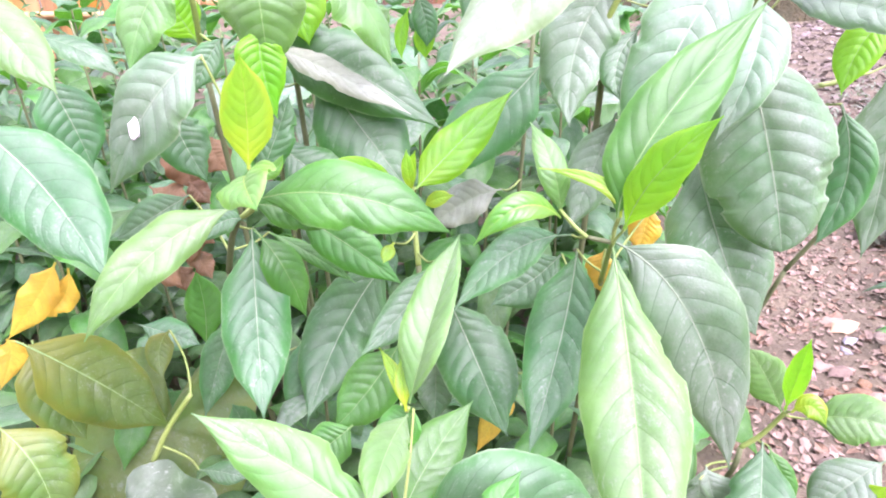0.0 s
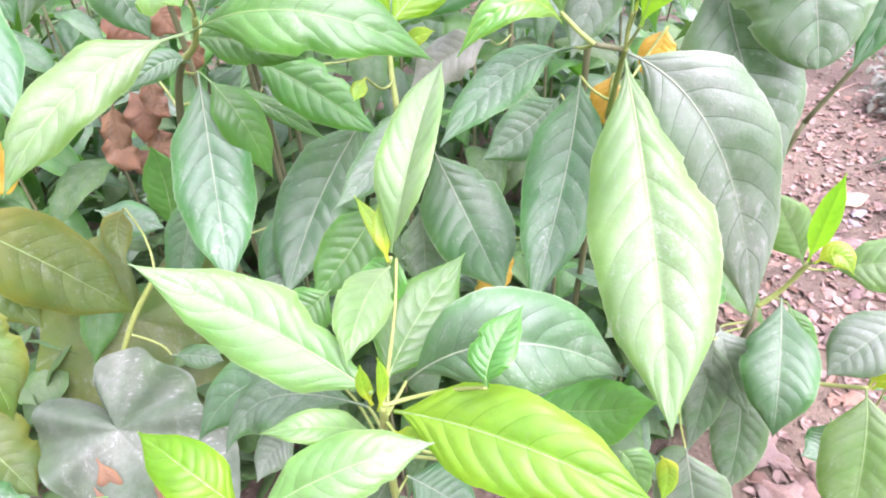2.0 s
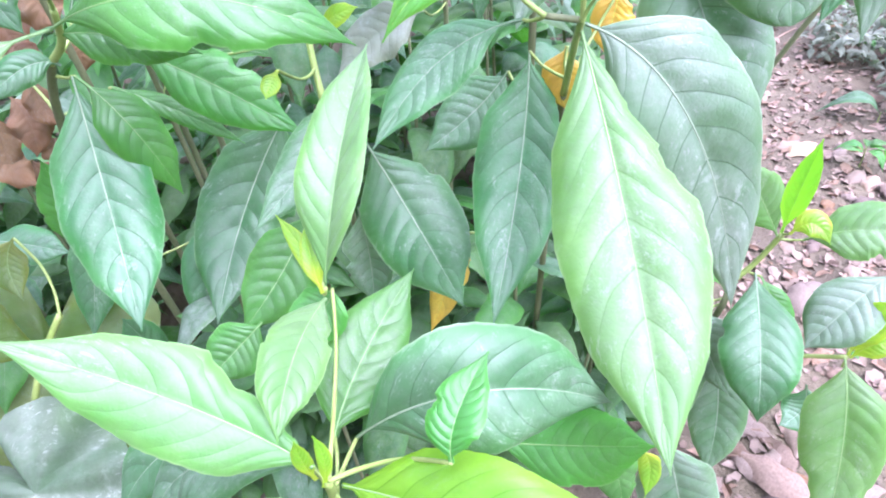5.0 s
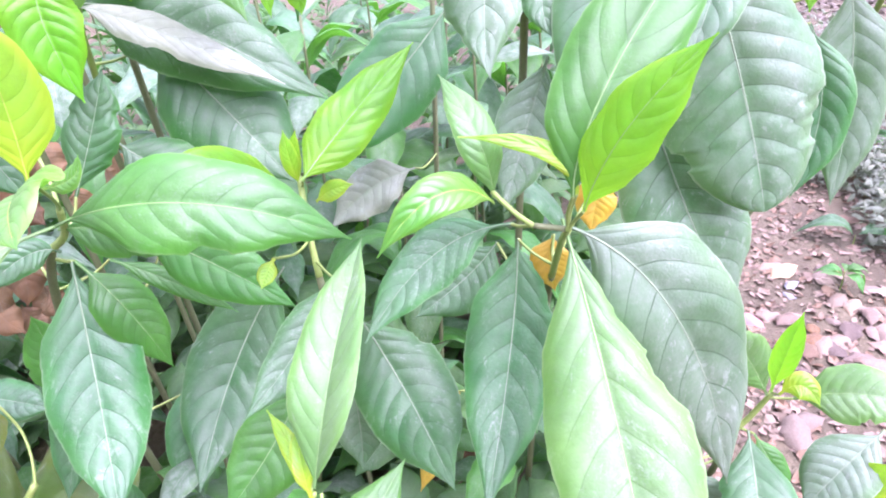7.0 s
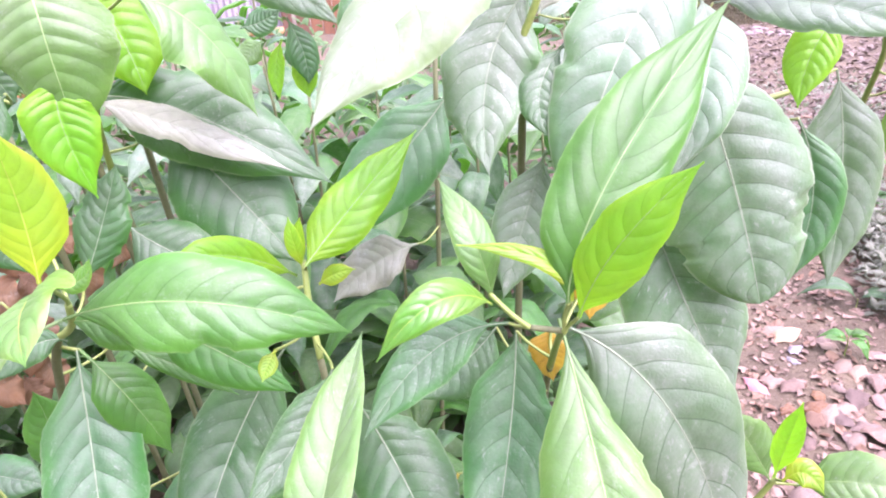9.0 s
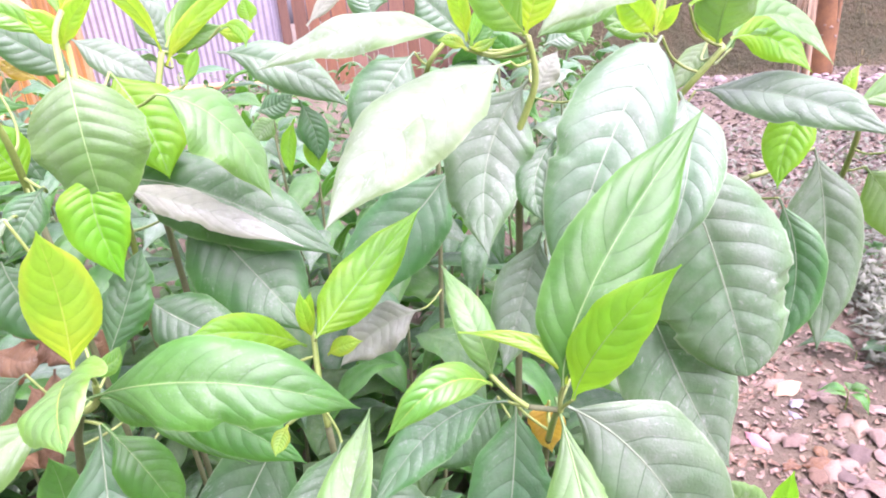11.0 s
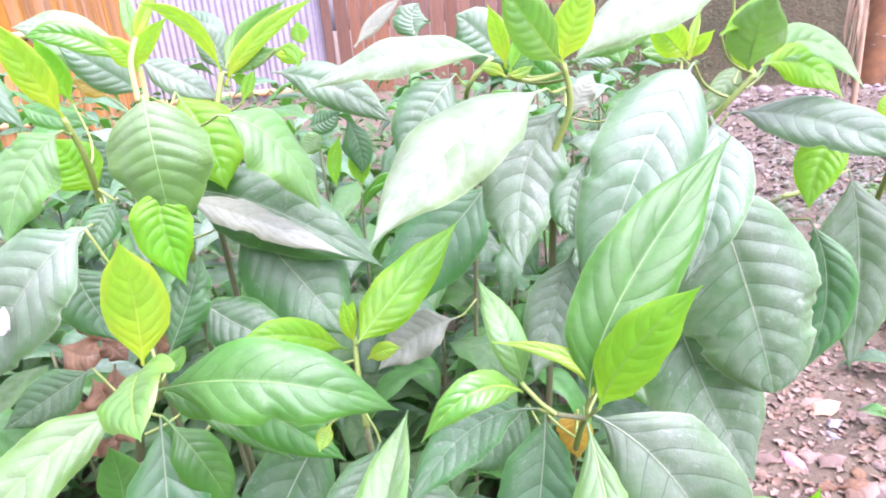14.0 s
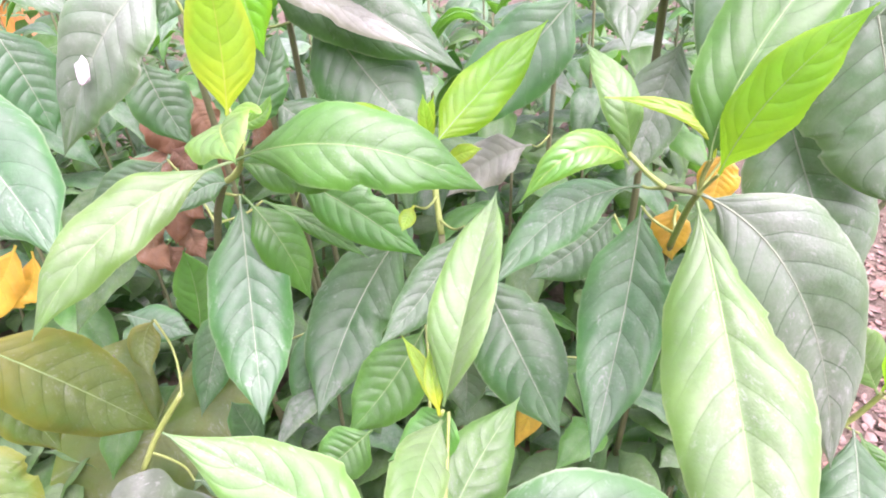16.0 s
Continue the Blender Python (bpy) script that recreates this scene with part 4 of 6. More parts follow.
stem(shrub_q, 0.0026, 0.0040, (-0.043, 0.648, 0.609), (-0.043, 0.630, 0.567), (-0.040, 0.613, 0.525), (-0.040, 0.673, 0.236), (-0.040, 0.713, -0.020))
stem(shrub_q, 0.0015, 0.0020, (-0.040, 0.383, 0.519), (-0.053, 0.407, 0.464), (-0.068, 0.432, 0.384), (-0.073, 0.470, 0.173), (-0.073, 0.506, -0.020))
stem(shrub_f, 0.0023, 0.0040, (-0.044, 0.276, 0.488), (-0.049, 0.290, 0.432), (-0.052, 0.304, 0.352), (-0.053, 0.364, 0.158), (-0.053, 0.404, -0.020))
stem(shrub_f, 0.0026, 0.0040, (-0.112, 0.220, 0.478), (-0.115, 0.228, 0.433), (-0.115, 0.288, 0.195), (-0.115, 0.328, -0.020))
stem(shrub_c, 0.0023, 0.0040, (0.153, 0.576, 0.859), (0.160, 0.584, 0.825), (0.148, 0.597, 0.785), (0.151, 0.609, 0.722), (0.152, 0.669, 0.325), (0.152, 0.709, -0.020))
stem(shrub_c, 0.0023, 0.0032, (0.294, 0.660, 0.841), (0.292, 0.679, 0.814))
stem(shrub_r, 0.0023, 0.0040, (0.318, 0.595, 0.837), (0.298, 0.599, 0.814), (0.287, 0.613, 0.794), (0.296, 0.635, 0.740), (0.299, 0.695, 0.333), (0.299, 0.735, -0.020))
stem(shrub_r, 0.0023, 0.0032, (0.445, 0.655, 0.740), (0.426, 0.659, 0.713), (0.398, 0.663, 0.704), (0.343, 0.662, 0.681))
stem(shrub_s, 0.0026, 0.0040, (0.494, 0.657, 0.771), (0.522, 0.675, 0.735), (0.544, 0.712, 0.674), (0.540, 0.746, 0.553), (0.486, 0.778, 0.409), (0.464, 0.838, 0.184), (0.464, 0.878, -0.020))
stem(shrub_h, 0.0030, 0.0040, (-0.155, 0.776, 0.865), (-0.168, 0.764, 0.821), (-0.187, 0.757, 0.791), (-0.194, 0.817, 0.356), (-0.194, 0.857, -0.020))
stem(shrub_h, 0.0023, 0.0032, (-0.207, 0.702, 0.879), (-0.194, 0.665, 0.853), (-0.205, 0.678, 0.818), (-0.209, 0.738, 0.368), (-0.209, 0.778, -0.020))
stem(shrub_h, 0.0026, 0.0040, (-0.255, 0.640, 0.847), (-0.255, 0.658, 0.809), (-0.271, 0.695, 0.748), (-0.277, 0.755, 0.337), (-0.277, 0.795, -0.020))
stem(shrub_h, 0.0023, 0.0024, (-0.175, 0.600, 0.858), (-0.194, 0.652, 0.886), (-0.197, 0.683, 0.904))
stem(shrub_i, 0.0023, 0.0040, (-0.173, 0.656, 0.769), (-0.188, 0.675, 0.746), (-0.204, 0.711, 0.682), (-0.211, 0.771, 0.307), (-0.211, 0.811, -0.020))
stem(shrub_i, 0.0023, 0.0040, (0.125, 0.741, 0.859), (0.097, 0.749, 0.825), (0.120, 0.876, 0.754), (0.094, 0.890, 0.292), (0.072, 0.856, -0.020))
stem(shrub_e, 0.0026, 0.0040, (0.371, 0.526, 0.372), (0.357, 0.534, 0.331), (0.337, 0.537, 0.306), (0.327, 0.530, 0.269), (0.323, 0.590, 0.121), (0.323, 0.630, -0.020))
stem(shrub_e, 0.0023, 0.0032, (0.443, 0.469, 0.239), (0.407, 0.498, 0.219), (0.330, 0.518, 0.226), (0.283, 0.528, 0.231), (0.265, 0.588, 0.104), (0.265, 0.628, -0.020))
stem(shrub_t, 0.0030, 0.0040, (-0.310, 0.551, 0.396), (-0.343, 0.541, 0.353), (-0.367, 0.531, 0.311), (-0.376, 0.591, 0.140), (-0.376, 0.631, -0.020))
leaf(shrub_a, "G", (-0.187, 0.522, 0.647), (-0.092, 0.490, 0.664), (-0.000, 0.503, 0.617), (0.02, -0.79, 0.61), 0.064, pet=0.06, fold=8, wave=0.5, bites=((1, .55, .05), (1, .8, .04),))
leaf(shrub_a, "G", (-0.190, 0.529, 0.642), (-0.148, 0.524, 0.637), (-0.102, 0.523, 0.619), (0.11, -0.77, 0.62), 0.038)
leaf(shrub_a, "P", (-0.187, 0.522, 0.647), (-0.253, 0.458, 0.631), (-0.305, 0.409, 0.574), (0.34, -0.73, 0.59), 0.046, pet=0.10, wave=0.8, fold=10)
leaf(shrub_a, "D", (-0.199, 0.545, 0.609), (-0.196, 0.502, 0.527), (-0.184, 0.439, 0.459), (0.31, -0.76, 0.57), 0.068, pet=0.04, fold=6, wave=0.5)
leaf(shrub_a, "Y", (-0.169, 0.482, 0.693), (-0.160, 0.476, 0.742), (-0.153, 0.462, 0.788), (0.24, -0.94, -0.24), 0.041, pet=0.02, fold=6, peak=0.42, curl=0.1)
leaf(shrub_a, "V", (-0.174, 0.500, 0.681), (-0.162, 0.447, 0.695), (-0.137, 0.393, 0.693), (-0.30, -0.36, 0.88), 0.050, pet=0.0, fold=12, wave=1.2, peak=0.42)
leaf(shrub_a, "V", (-0.174, 0.500, 0.681), (-0.150, 0.491, 0.689), (-0.138, 0.481, 0.705), (-0.10, -0.70, 0.70), 0.016, pet=0.05, fold=14)
leaf(shrub_a, "D", (-0.200, 0.589, 0.640), (-0.177, 0.600, 0.684), (-0.160, 0.613, 0.724), (0.11, -0.97, 0.23), 0.039)
leaf(shrub_a, "D", (-0.214, 0.546, 0.776), (-0.263, 0.530, 0.736), (-0.328, 0.544, 0.651), (-0.29, -0.91, 0.28), 0.073, pet=0.03, fold=14, dust=0.7)
leaf(shrub_a, "D", (-0.433, 0.533, 0.733), (-0.365, 0.508, 0.674), (-0.298, 0.452, 0.607), (0.23, -0.69, 0.69), 0.083, fold=6, wave=0.4, bites=((1, .93, .06),), dust=0.5)
leaf(shrub_a, "G", (-0.198, 0.547, 0.608), (-0.169, 0.530, 0.572), (-0.158, 0.542, 0.505), (0.51, -0.82, 0.24), 0.041, pet=0.12)
leaf(shrub_a, "D", (-0.204, 0.548, 0.616), (-0.223, 0.538, 0.621), (-0.252, 0.517, 0.604), (0.37, -0.78, 0.51), 0.024, pet=0.1)
leaf(shrub_a, "D", (-0.342, 0.741, 0.685), (-0.333, 0.737, 0.643), (-0.309, 0.726, 0.593), (0.45, -0.85, 0.29), 0.065)
leaf(shrub_a, "D", (-0.460, 0.704, 0.737), (-0.444, 0.703, 0.682), (-0.432, 0.698, 0.624), (0.57, -0.80, 0.18), 0.070)
leaf(shrub_a, "D", (-0.300, 0.647, 0.607), (-0.343, 0.636, 0.585), (-0.386, 0.625, 0.563), (0.03, -0.91, 0.42), 0.047)
leaf(shrub_a, "P", (-0.351, 0.469, 0.843), (-0.312, 0.452, 0.809), (-0.278, 0.435, 0.770), (0.30, -0.71, 0.63), 0.042, fold=8)
leaf(shrub_a, "D", (-0.075, 0.648, 0.521), (-0.140, 0.623, 0.431), (-0.174, 0.535, 0.367), (0.05, -0.82, 0.57), 0.092, fold=10, pet=0.04)
leaf(shrub_a, "G", (-0.203, 0.606, 0.576), (-0.156, 0.594, 0.553), (-0.109, 0.583, 0.521), (0.19, -0.74, 0.64), 0.019)
leaf(shrub_a, "D", (-0.142, 0.638, 0.425), (-0.187, 0.596, 0.387), (-0.189, 0.572, 0.315), (0.14, -0.87, 0.47), 0.050)
leaf(shrub_a, "D", (-0.273, 0.618, 0.235), (-0.223, 0.615, 0.266), (-0.172, 0.611, 0.297), (-0.40, -0.72, 0.57), 0.036, dust=0.7)
leaf(shrub_a, "D", (-0.263, 0.589, 0.263), (-0.270, 0.582, 0.316), (-0.275, 0.574, 0.360), (0.70, -0.72, -0.03), 0.038)
leaf(shrub_a, "G", (-0.345, 0.684, 0.366), (-0.337, 0.692, 0.426), (-0.339, 0.695, 0.481), (0.38, -0.92, 0.07), 0.050)
leaf(shrub_a, "D", (-0.424, 0.677, 0.411), (-0.380, 0.666, 0.403), (-0.337, 0.656, 0.391), (0.04, -0.60, 0.80), 0.044)
leaf(shrub_a, "D", (-0.266, 0.610, 0.464), (-0.293, 0.605, 0.401), (-0.323, 0.592, 0.324), (0.07, -0.99, 0.09), 0.047)
leaf(shrub_a, "A", (-0.457, 0.613, 0.542), (-0.491, 0.608, 0.497), (-0.536, 0.598, 0.448), (0.09, -0.99, 0.09), 0.041, wave=1)
leaf(shrub_a, "A", (-0.452, 0.623, 0.529), (-0.471, 0.621, 0.488), (-0.504, 0.610, 0.472), (0.06, -0.98, 0.17), 0.032, wave=1)
leaf(shrub_a, "A", (-0.539, 0.598, 0.448), (-0.541, 0.597, 0.424), (-0.562, 0.585, 0.382), (0.41, -0.91, 0.05), 0.035, wave=1)
leaf(shrub_a, "B", (-0.400, 0.848, 0.624), (-0.385, 0.836, 0.581), (-0.372, 0.824, 0.546), (0.41, -0.82, 0.40), 0.057, wave=1.5, curl=0.3)
leaf(shrub_a, "B", (-0.437, 0.824, 0.552), (-0.407, 0.814, 0.538), (-0.377, 0.804, 0.545), (-0.16, -0.71, 0.69), 0.050, wave=1.5, curl=0.3)
leaf(shrub_a, "B", (-0.343, 0.838, 0.625), (-0.338, 0.837, 0.592), (-0.321, 0.826, 0.574), (0.39, -0.84, 0.38), 0.049, wave=1.5, curl=0.3)
leaf(shrub_a, "B", (-0.386, 0.783, 0.520), (-0.373, 0.771, 0.489), (-0.379, 0.759, 0.454), (0.46, -0.82, 0.34), 0.042, wave=1.5, curl=0.3)
leaf(shrub_a, "B", (-0.342, 0.764, 0.547), (-0.347, 0.762, 0.510), (-0.333, 0.761, 0.488), (0.53, -0.84, 0.12), 0.030, wave=1.5, curl=0.3)
leaf(shrub_a, "D", (-0.201, 0.723, 0.531), (-0.182, 0.723, 0.522), (-0.157, 0.722, 0.509), (0.27, -0.78, 0.57), 0.035, wave=1.5, curl=0.7, dust=0.9)
leaf(shrub_a, "B", (-0.249, 0.787, 0.608), (-0.245, 0.787, 0.591), (-0.267, 0.785, 0.564), (0.14, -0.99, -0.01), 0.025, wave=1.5, curl=0.3)
leaf(shrub_a, "B", (-0.411, 0.782, 0.504), (-0.419, 0.780, 0.464), (-0.427, 0.777, 0.421), (0.42, -0.90, -0.03), 0.036, wave=1.5, curl=0.3)
leaf(shrub_a, "B", (-0.424, 0.780, 0.472), (-0.422, 0.778, 0.439), (-0.399, 0.767, 0.418), (0.54, -0.73, 0.43), 0.039, wave=1.4, curl=0.25, stalk=0)
leaf(shrub_a, "B", (-0.370, 0.790, 0.465), (-0.370, 0.789, 0.443), (-0.356, 0.778, 0.422), (0.48, -0.79, 0.38), 0.034, wave=1.4, curl=0.25, stalk=0)
leaf(shrub_a, "B", (-0.361, 0.785, 0.572), (-0.350, 0.785, 0.558), (-0.336, 0.784, 0.539), (0.49, -0.77, 0.41), 0.033, wave=1.4, curl=0.25, stalk=0)
leaf(shrub_a, "B", (-0.415, 0.808, 0.431), (-0.409, 0.807, 0.407), (-0.396, 0.806, 0.384), (0.60, -0.75, 0.28), 0.035, wave=1.4, curl=0.3, stalk=0)
leaf(shrub_a, "B", (-0.306, 0.805, 0.569), (-0.302, 0.804, 0.550), (-0.315, 0.803, 0.520), (0.31, -0.95, -0.01), 0.031, wave=1.4, curl=0.3, stalk=0)
leaf(shrub_b, "G", (0.128, 0.430, 0.662), (0.155, 0.444, 0.728), (0.242, 0.489, 0.811), (-0.28, -0.92, 0.28), 0.058, pet=0.02, fold=14, wave=0.4, quilt=0.05, peak=0.5)
leaf(shrub_b, "U", (0.133, 0.426, 0.654), (0.146, 0.408, 0.705), (0.180, 0.395, 0.750), (-0.70, -0.70, 0.12), 0.036, pet=0.02, fold=6, quilt=0.075, wave=0.7)
leaf(shrub_b, "P", (0.091, 0.465, 0.651), (0.081, 0.462, 0.695), (0.069, 0.513, 0.717), (0.01, -0.81, 0.59), 0.025, pet=0.02, fold=8)
leaf(shrub_b, "Y", (0.130, 0.430, 0.663), (0.117, 0.437, 0.687), (0.069, 0.452, 0.697), (0.05, -0.80, 0.59), 0.012, pet=0.03, fold=15)
leaf(shrub_b, "V", (0.090, 0.460, 0.650), (0.054, 0.435, 0.672), (0.016, 0.429, 0.642), (0.20, -0.66, 0.73), 0.025, pet=0.02, fold=16)
leaf(shrub_b, "D", (0.101, 0.464, 0.632), (0.051, 0.478, 0.609), (-0.000, 0.451, 0.568), (-0.36, -0.62, 0.70), 0.043, pet=0.10, fold=6)
leaf(shrub_b, "D", (0.117, 0.510, 0.594), (0.101, 0.477, 0.518), (0.062, 0.399, 0.446), (-0.20, -0.75, 0.64), 0.069, pet=0.03, fold=8, wave=0.3)
leaf(shrub_b, "P", (0.133, 0.461, 0.632), (0.133, 0.359, 0.547), (0.126, 0.261, 0.461), (-0.27, -0.62, 0.74), 0.081, pet=0.06, fold=8, wave=0.4, peak=0.48, bites=((-1, .16, .085), (-1, .27, .06), (-1, .36, .045),))
# dust=0.7 pales this hanging leaf for haze
leaf(shrub_b, "D", (0.138, 0.459, 0.626), (0.206, 0.430, 0.555), (0.262, 0.427, 0.391), (0.02, -0.99, 0.14), 0.089, pet=0.04, fold=8, peak=0.42, dust=0.7)
leaf(shrub_b, "A", (0.203, 0.565, 0.612), (0.197, 0.564, 0.587), (0.194, 0.562, 0.559), (-0.41, -0.91, 0.12), 0.034)
leaf(shrub_b, "A", (0.143, 0.507, 0.595), (0.140, 0.506, 0.572), (0.144, 0.505, 0.547), (-0.25, -0.97, 0.05), 0.030)
leaf(shrub_b, "D", (-0.008, 0.543, 0.527), (0.021, 0.517, 0.462), (0.046, 0.429, 0.440), (-0.09, -0.63, 0.77), 0.082, fold=6, wave=0.3)
leaf(shrub_b, "D", (0.118, 0.585, 0.550), (0.087, 0.583, 0.519), (0.040, 0.572, 0.494), (-0.27, -0.78, 0.56), 0.057)
leaf(shrub_b, "D", (0.165, 0.593, 0.701), (0.143, 0.580, 0.647), (0.121, 0.567, 0.588), (-0.31, -0.89, 0.33), 0.052, dust=0.9)
leaf(shrub_b, "D", (-0.025, 0.550, 0.462), (-0.024, 0.547, 0.405), (-0.028, 0.535, 0.360), (0.05, -0.99, 0.15), 0.048, dust=0.9)
leaf(shrub_b, "A", (0.073, 0.577, 0.395), (0.048, 0.564, 0.348), (0.022, 0.556, 0.288), (-0.36, -0.87, 0.34), 0.034)
leaf(shrub_c, "F", (0.135, 0.560, 0.844), (0.062, 0.519, 0.819), (-0.003, 0.476, 0.765), (0.05, -0.52, 0.85), 0.068, fold=8, wave=0.6)
leaf(shrub_c, "D", (0.160, 0.599, 0.827), (0.123, 0.596, 0.769), (0.113, 0.562, 0.697), (-0.24, -0.91, 0.34), 0.072, fold=8, wave=0.8, dust=0.9)
leaf(shrub_c, "V", (0.154, 0.581, 0.858), (0.124, 0.554, 0.889), (0.100, 0.536, 0.918), (0.25, -0.90, -0.10), 0.036, fold=14)
leaf(shrub_c, "Y", (0.113, 0.600, 0.858), (0.107, 0.593, 0.883), (0.098, 0.584, 0.906), (-0.03, -0.93, -0.36), 0.015)
leaf(shrub_c, "Y", (0.153, 0.582, 0.859), (0.160, 0.576, 0.887), (0.173, 0.569, 0.917), (-0.49, -0.87, -0.11), 0.030, fold=16)
leaf(shrub_c, "P", (0.294, 0.703, 0.889), (0.247, 0.702, 0.876), (0.197, 0.701, 0.851), (-0.13, -0.92, 0.38), 0.037)
leaf(shrub_c, "Y", (0.292, 0.662, 0.846), (0.274, 0.661, 0.866), (0.248, 0.648, 0.884), (-0.17, -0.97, -0.20), 0.030, fold=20)
leaf(shrub_c, "Y", (0.293, 0.662, 0.846), (0.302, 0.660, 0.859), (0.307, 0.645, 0.871), (-0.51, -0.86, -0.00), 0.014, fold=20)
leaf(shrub_c, "G", (0.142, 0.622, 0.886), (0.134, 0.623, 0.899), (0.127, 0.624, 0.920), (-0.06, -1.00, 0.03), 0.023)
leaf(shrub_c, "D", (0.178, 0.920, 0.832), (0.141, 0.922, 0.877), (0.109, 0.924, 0.904), (0.06, -0.99, 0.11), 0.068, dust=0.8)
leaf(shrub_c, "P", (0.354, 0.818, 0.829), (0.331, 0.830, 0.854), (0.314, 0.842, 0.880), (-0.33, -0.87, 0.37), 0.028)
leaf(shrub_c, "P", (0.314, 0.886, 0.826), (0.307, 0.895, 0.849), (0.290, 0.905, 0.871), (-0.29, -0.88, 0.38), 0.033)
leaf(shrub_c, "D", (0.281, 0.954, 0.827), (0.314, 0.955, 0.838), (0.349, 0.952, 0.840), (-0.27, -0.88, 0.38), 0.039, dust=0.7)
leaf(shrub_c, "D", (0.186, 0.918, 0.818), (0.211, 0.922, 0.835), (0.238, 0.921, 0.840), (-0.18, -0.90, 0.39), 0.043)
leaf(shrub_c, "T", (0.214, 0.775, 0.786), (0.230, 0.782, 0.811), (0.245, 0.788, 0.830), (-0.23, -0.87, 0.43), 0.030, wave=0.8)
leaf(shrub_c, "U", (0.114, 0.594, 0.854), (0.121, 0.600, 0.872), (0.129, 0.605, 0.886), (-0.19, -0.98, 0.05), 0.010)
leaf(shrub_c, "G", (0.117, 0.604, 0.853), (0.129, 0.609, 0.867), (0.140, 0.614, 0.883), (-0.20, -0.97, 0.16), 0.015, fold=16)
leaf(shrub_c, "Y", (0.109, 0.583, 0.853), (0.100, 0.586, 0.860), (0.089, 0.587, 0.861), (-0.15, -0.92, 0.35), 0.010)
leaf(shrub_c, "Y", (0.111, 0.583, 0.854), (0.121, 0.583, 0.855), (0.132, 0.585, 0.860), (-0.19, -0.91, 0.36), 0.008)
leaf(shrub_c, "G", (0.165, 0.615, 0.832), (0.150, 0.622, 0.848), (0.137, 0.628, 0.862), (-0.24, -0.97, 0.09), 0.023)
leaf(shrub_c, "Y", (0.290, 0.656, 0.847), (0.297, 0.664, 0.868), (0.306, 0.671, 0.888), (-0.44, -0.90, 0.05), 0.009, fold=20)
leaf(shrub_c, "V", (0.298, 0.686, 0.843), (0.280, 0.691, 0.851), (0.258, 0.693, 0.855), (-0.38, -0.86, 0.35), 0.016)
leaf(shrub_e, "P", (0.366, 0.526, 0.370), (0.345, 0.535, 0.412), (0.316, 0.535, 0.455), (-0.03, -1.00, 0.09), 0.048, fold=8)
leaf(shrub_e, "U", (0.369, 0.526, 0.374), (0.360, 0.509, 0.436), (0.351, 0.492, 0.496), (-0.60, -0.74, -0.29), 0.023, fold=18)
leaf(shrub_e, "Y", (0.370, 0.516, 0.379), (0.383, 0.507, 0.395), (0.398, 0.496, 0.376), (-0.35, -0.58, 0.74), 0.027, fold=18)
leaf(shrub_e, "P", (0.391, 0.521, 0.364), (0.422, 0.487, 0.395), (0.463, 0.457, 0.396), (-0.63, -0.37, 0.68), 0.056, fold=8)
leaf(shrub_e, "D", (0.352, 0.523, 0.329), (0.316, 0.442, 0.308), (0.308, 0.409, 0.249), (-0.38, -0.43, 0.82), 0.071, fold=6, pet=0.03, dust=0.5)
# on this shrub dust=0.7 stands in for haze
leaf(shrub_e, "D", (0.287, 0.512, 0.304), (0.293, 0.491, 0.273), (0.319, 0.467, 0.211), (-0.21, -0.91, 0.37), 0.056, dust=0.7)
leaf(shrub_e, "G", (0.360, 0.523, 0.322), (0.372, 0.502, 0.296), (0.388, 0.490, 0.268), (-0.24, -0.88, 0.41), 0.027)
leaf(shrub_e, "D", (0.477, 0.494, 0.328), (0.430, 0.484, 0.292), (0.399, 0.480, 0.251), (-0.59, -0.44, 0.68), 0.066, fold=8, dust=0.6)
leaf(shrub_e, "P", (0.440, 0.469, 0.238), (0.435, 0.425, 0.159), (0.418, 0.378, 0.040), (-0.50, -0.78, 0.37), 0.084, fold=10)
leaf(shrub_e, "Y", (0.442, 0.469, 0.242), (0.453, 0.471, 0.283), (0.458, 0.463, 0.320), (-0.83, -0.55, 0.12), 0.035)
leaf(shrub_e, "Y", (0.446, 0.469, 0.237), (0.459, 0.460, 0.264), (0.481, 0.451, 0.269), (-0.72, -0.34, 0.60), 0.027)
leaf(shrub_e, "D", (0.316, 0.499, 0.235), (0.327, 0.484, 0.153), (0.315, 0.460, 0.071), (-0.47, -0.86, 0.21), 0.064, fold=8, dust=0.7)
leaf(shrub_e, "D", (0.234, 0.427, 0.215), (0.256, 0.412, 0.114), (0.283, 0.384, -0.034), (-0.21, -0.97, 0.13), 0.085, dust=0.9, fold=6)
leaf(shrub_e, "D", (0.272, 0.492, 0.305), (0.275, 0.489, 0.237), (0.264, 0.473, 0.140), (-0.50, -0.86, 0.12), 0.049, dust=0.7)
leaf(shrub_e, "D", (0.467, 0.523, 0.122), (0.463, 0.511, 0.087), (0.429, 0.501, 0.080), (-0.52, -0.47, 0.72), 0.048, dust=0.4)
leaf(shrub_e, "Y", (0.209, 0.427, 0.205), (0.221, 0.425, 0.174), (0.214, 0.413, 0.140), (-0.29, -0.94, 0.17), 0.024, stalk=0)
leaf(shrub_e, "G", (0.156, 0.409, 0.243), (0.170, 0.398, 0.226), (0.176, 0.385, 0.175), (-0.01, -0.95, 0.32), 0.044, stalk=0)
leaf(shrub_f, "G", (-0.046, 0.320, 0.462), (-0.026, 0.365, 0.474), (0.014, 0.421, 0.491), (0.26, -0.41, 0.87), 0.052, fold=12, pet=0.03)
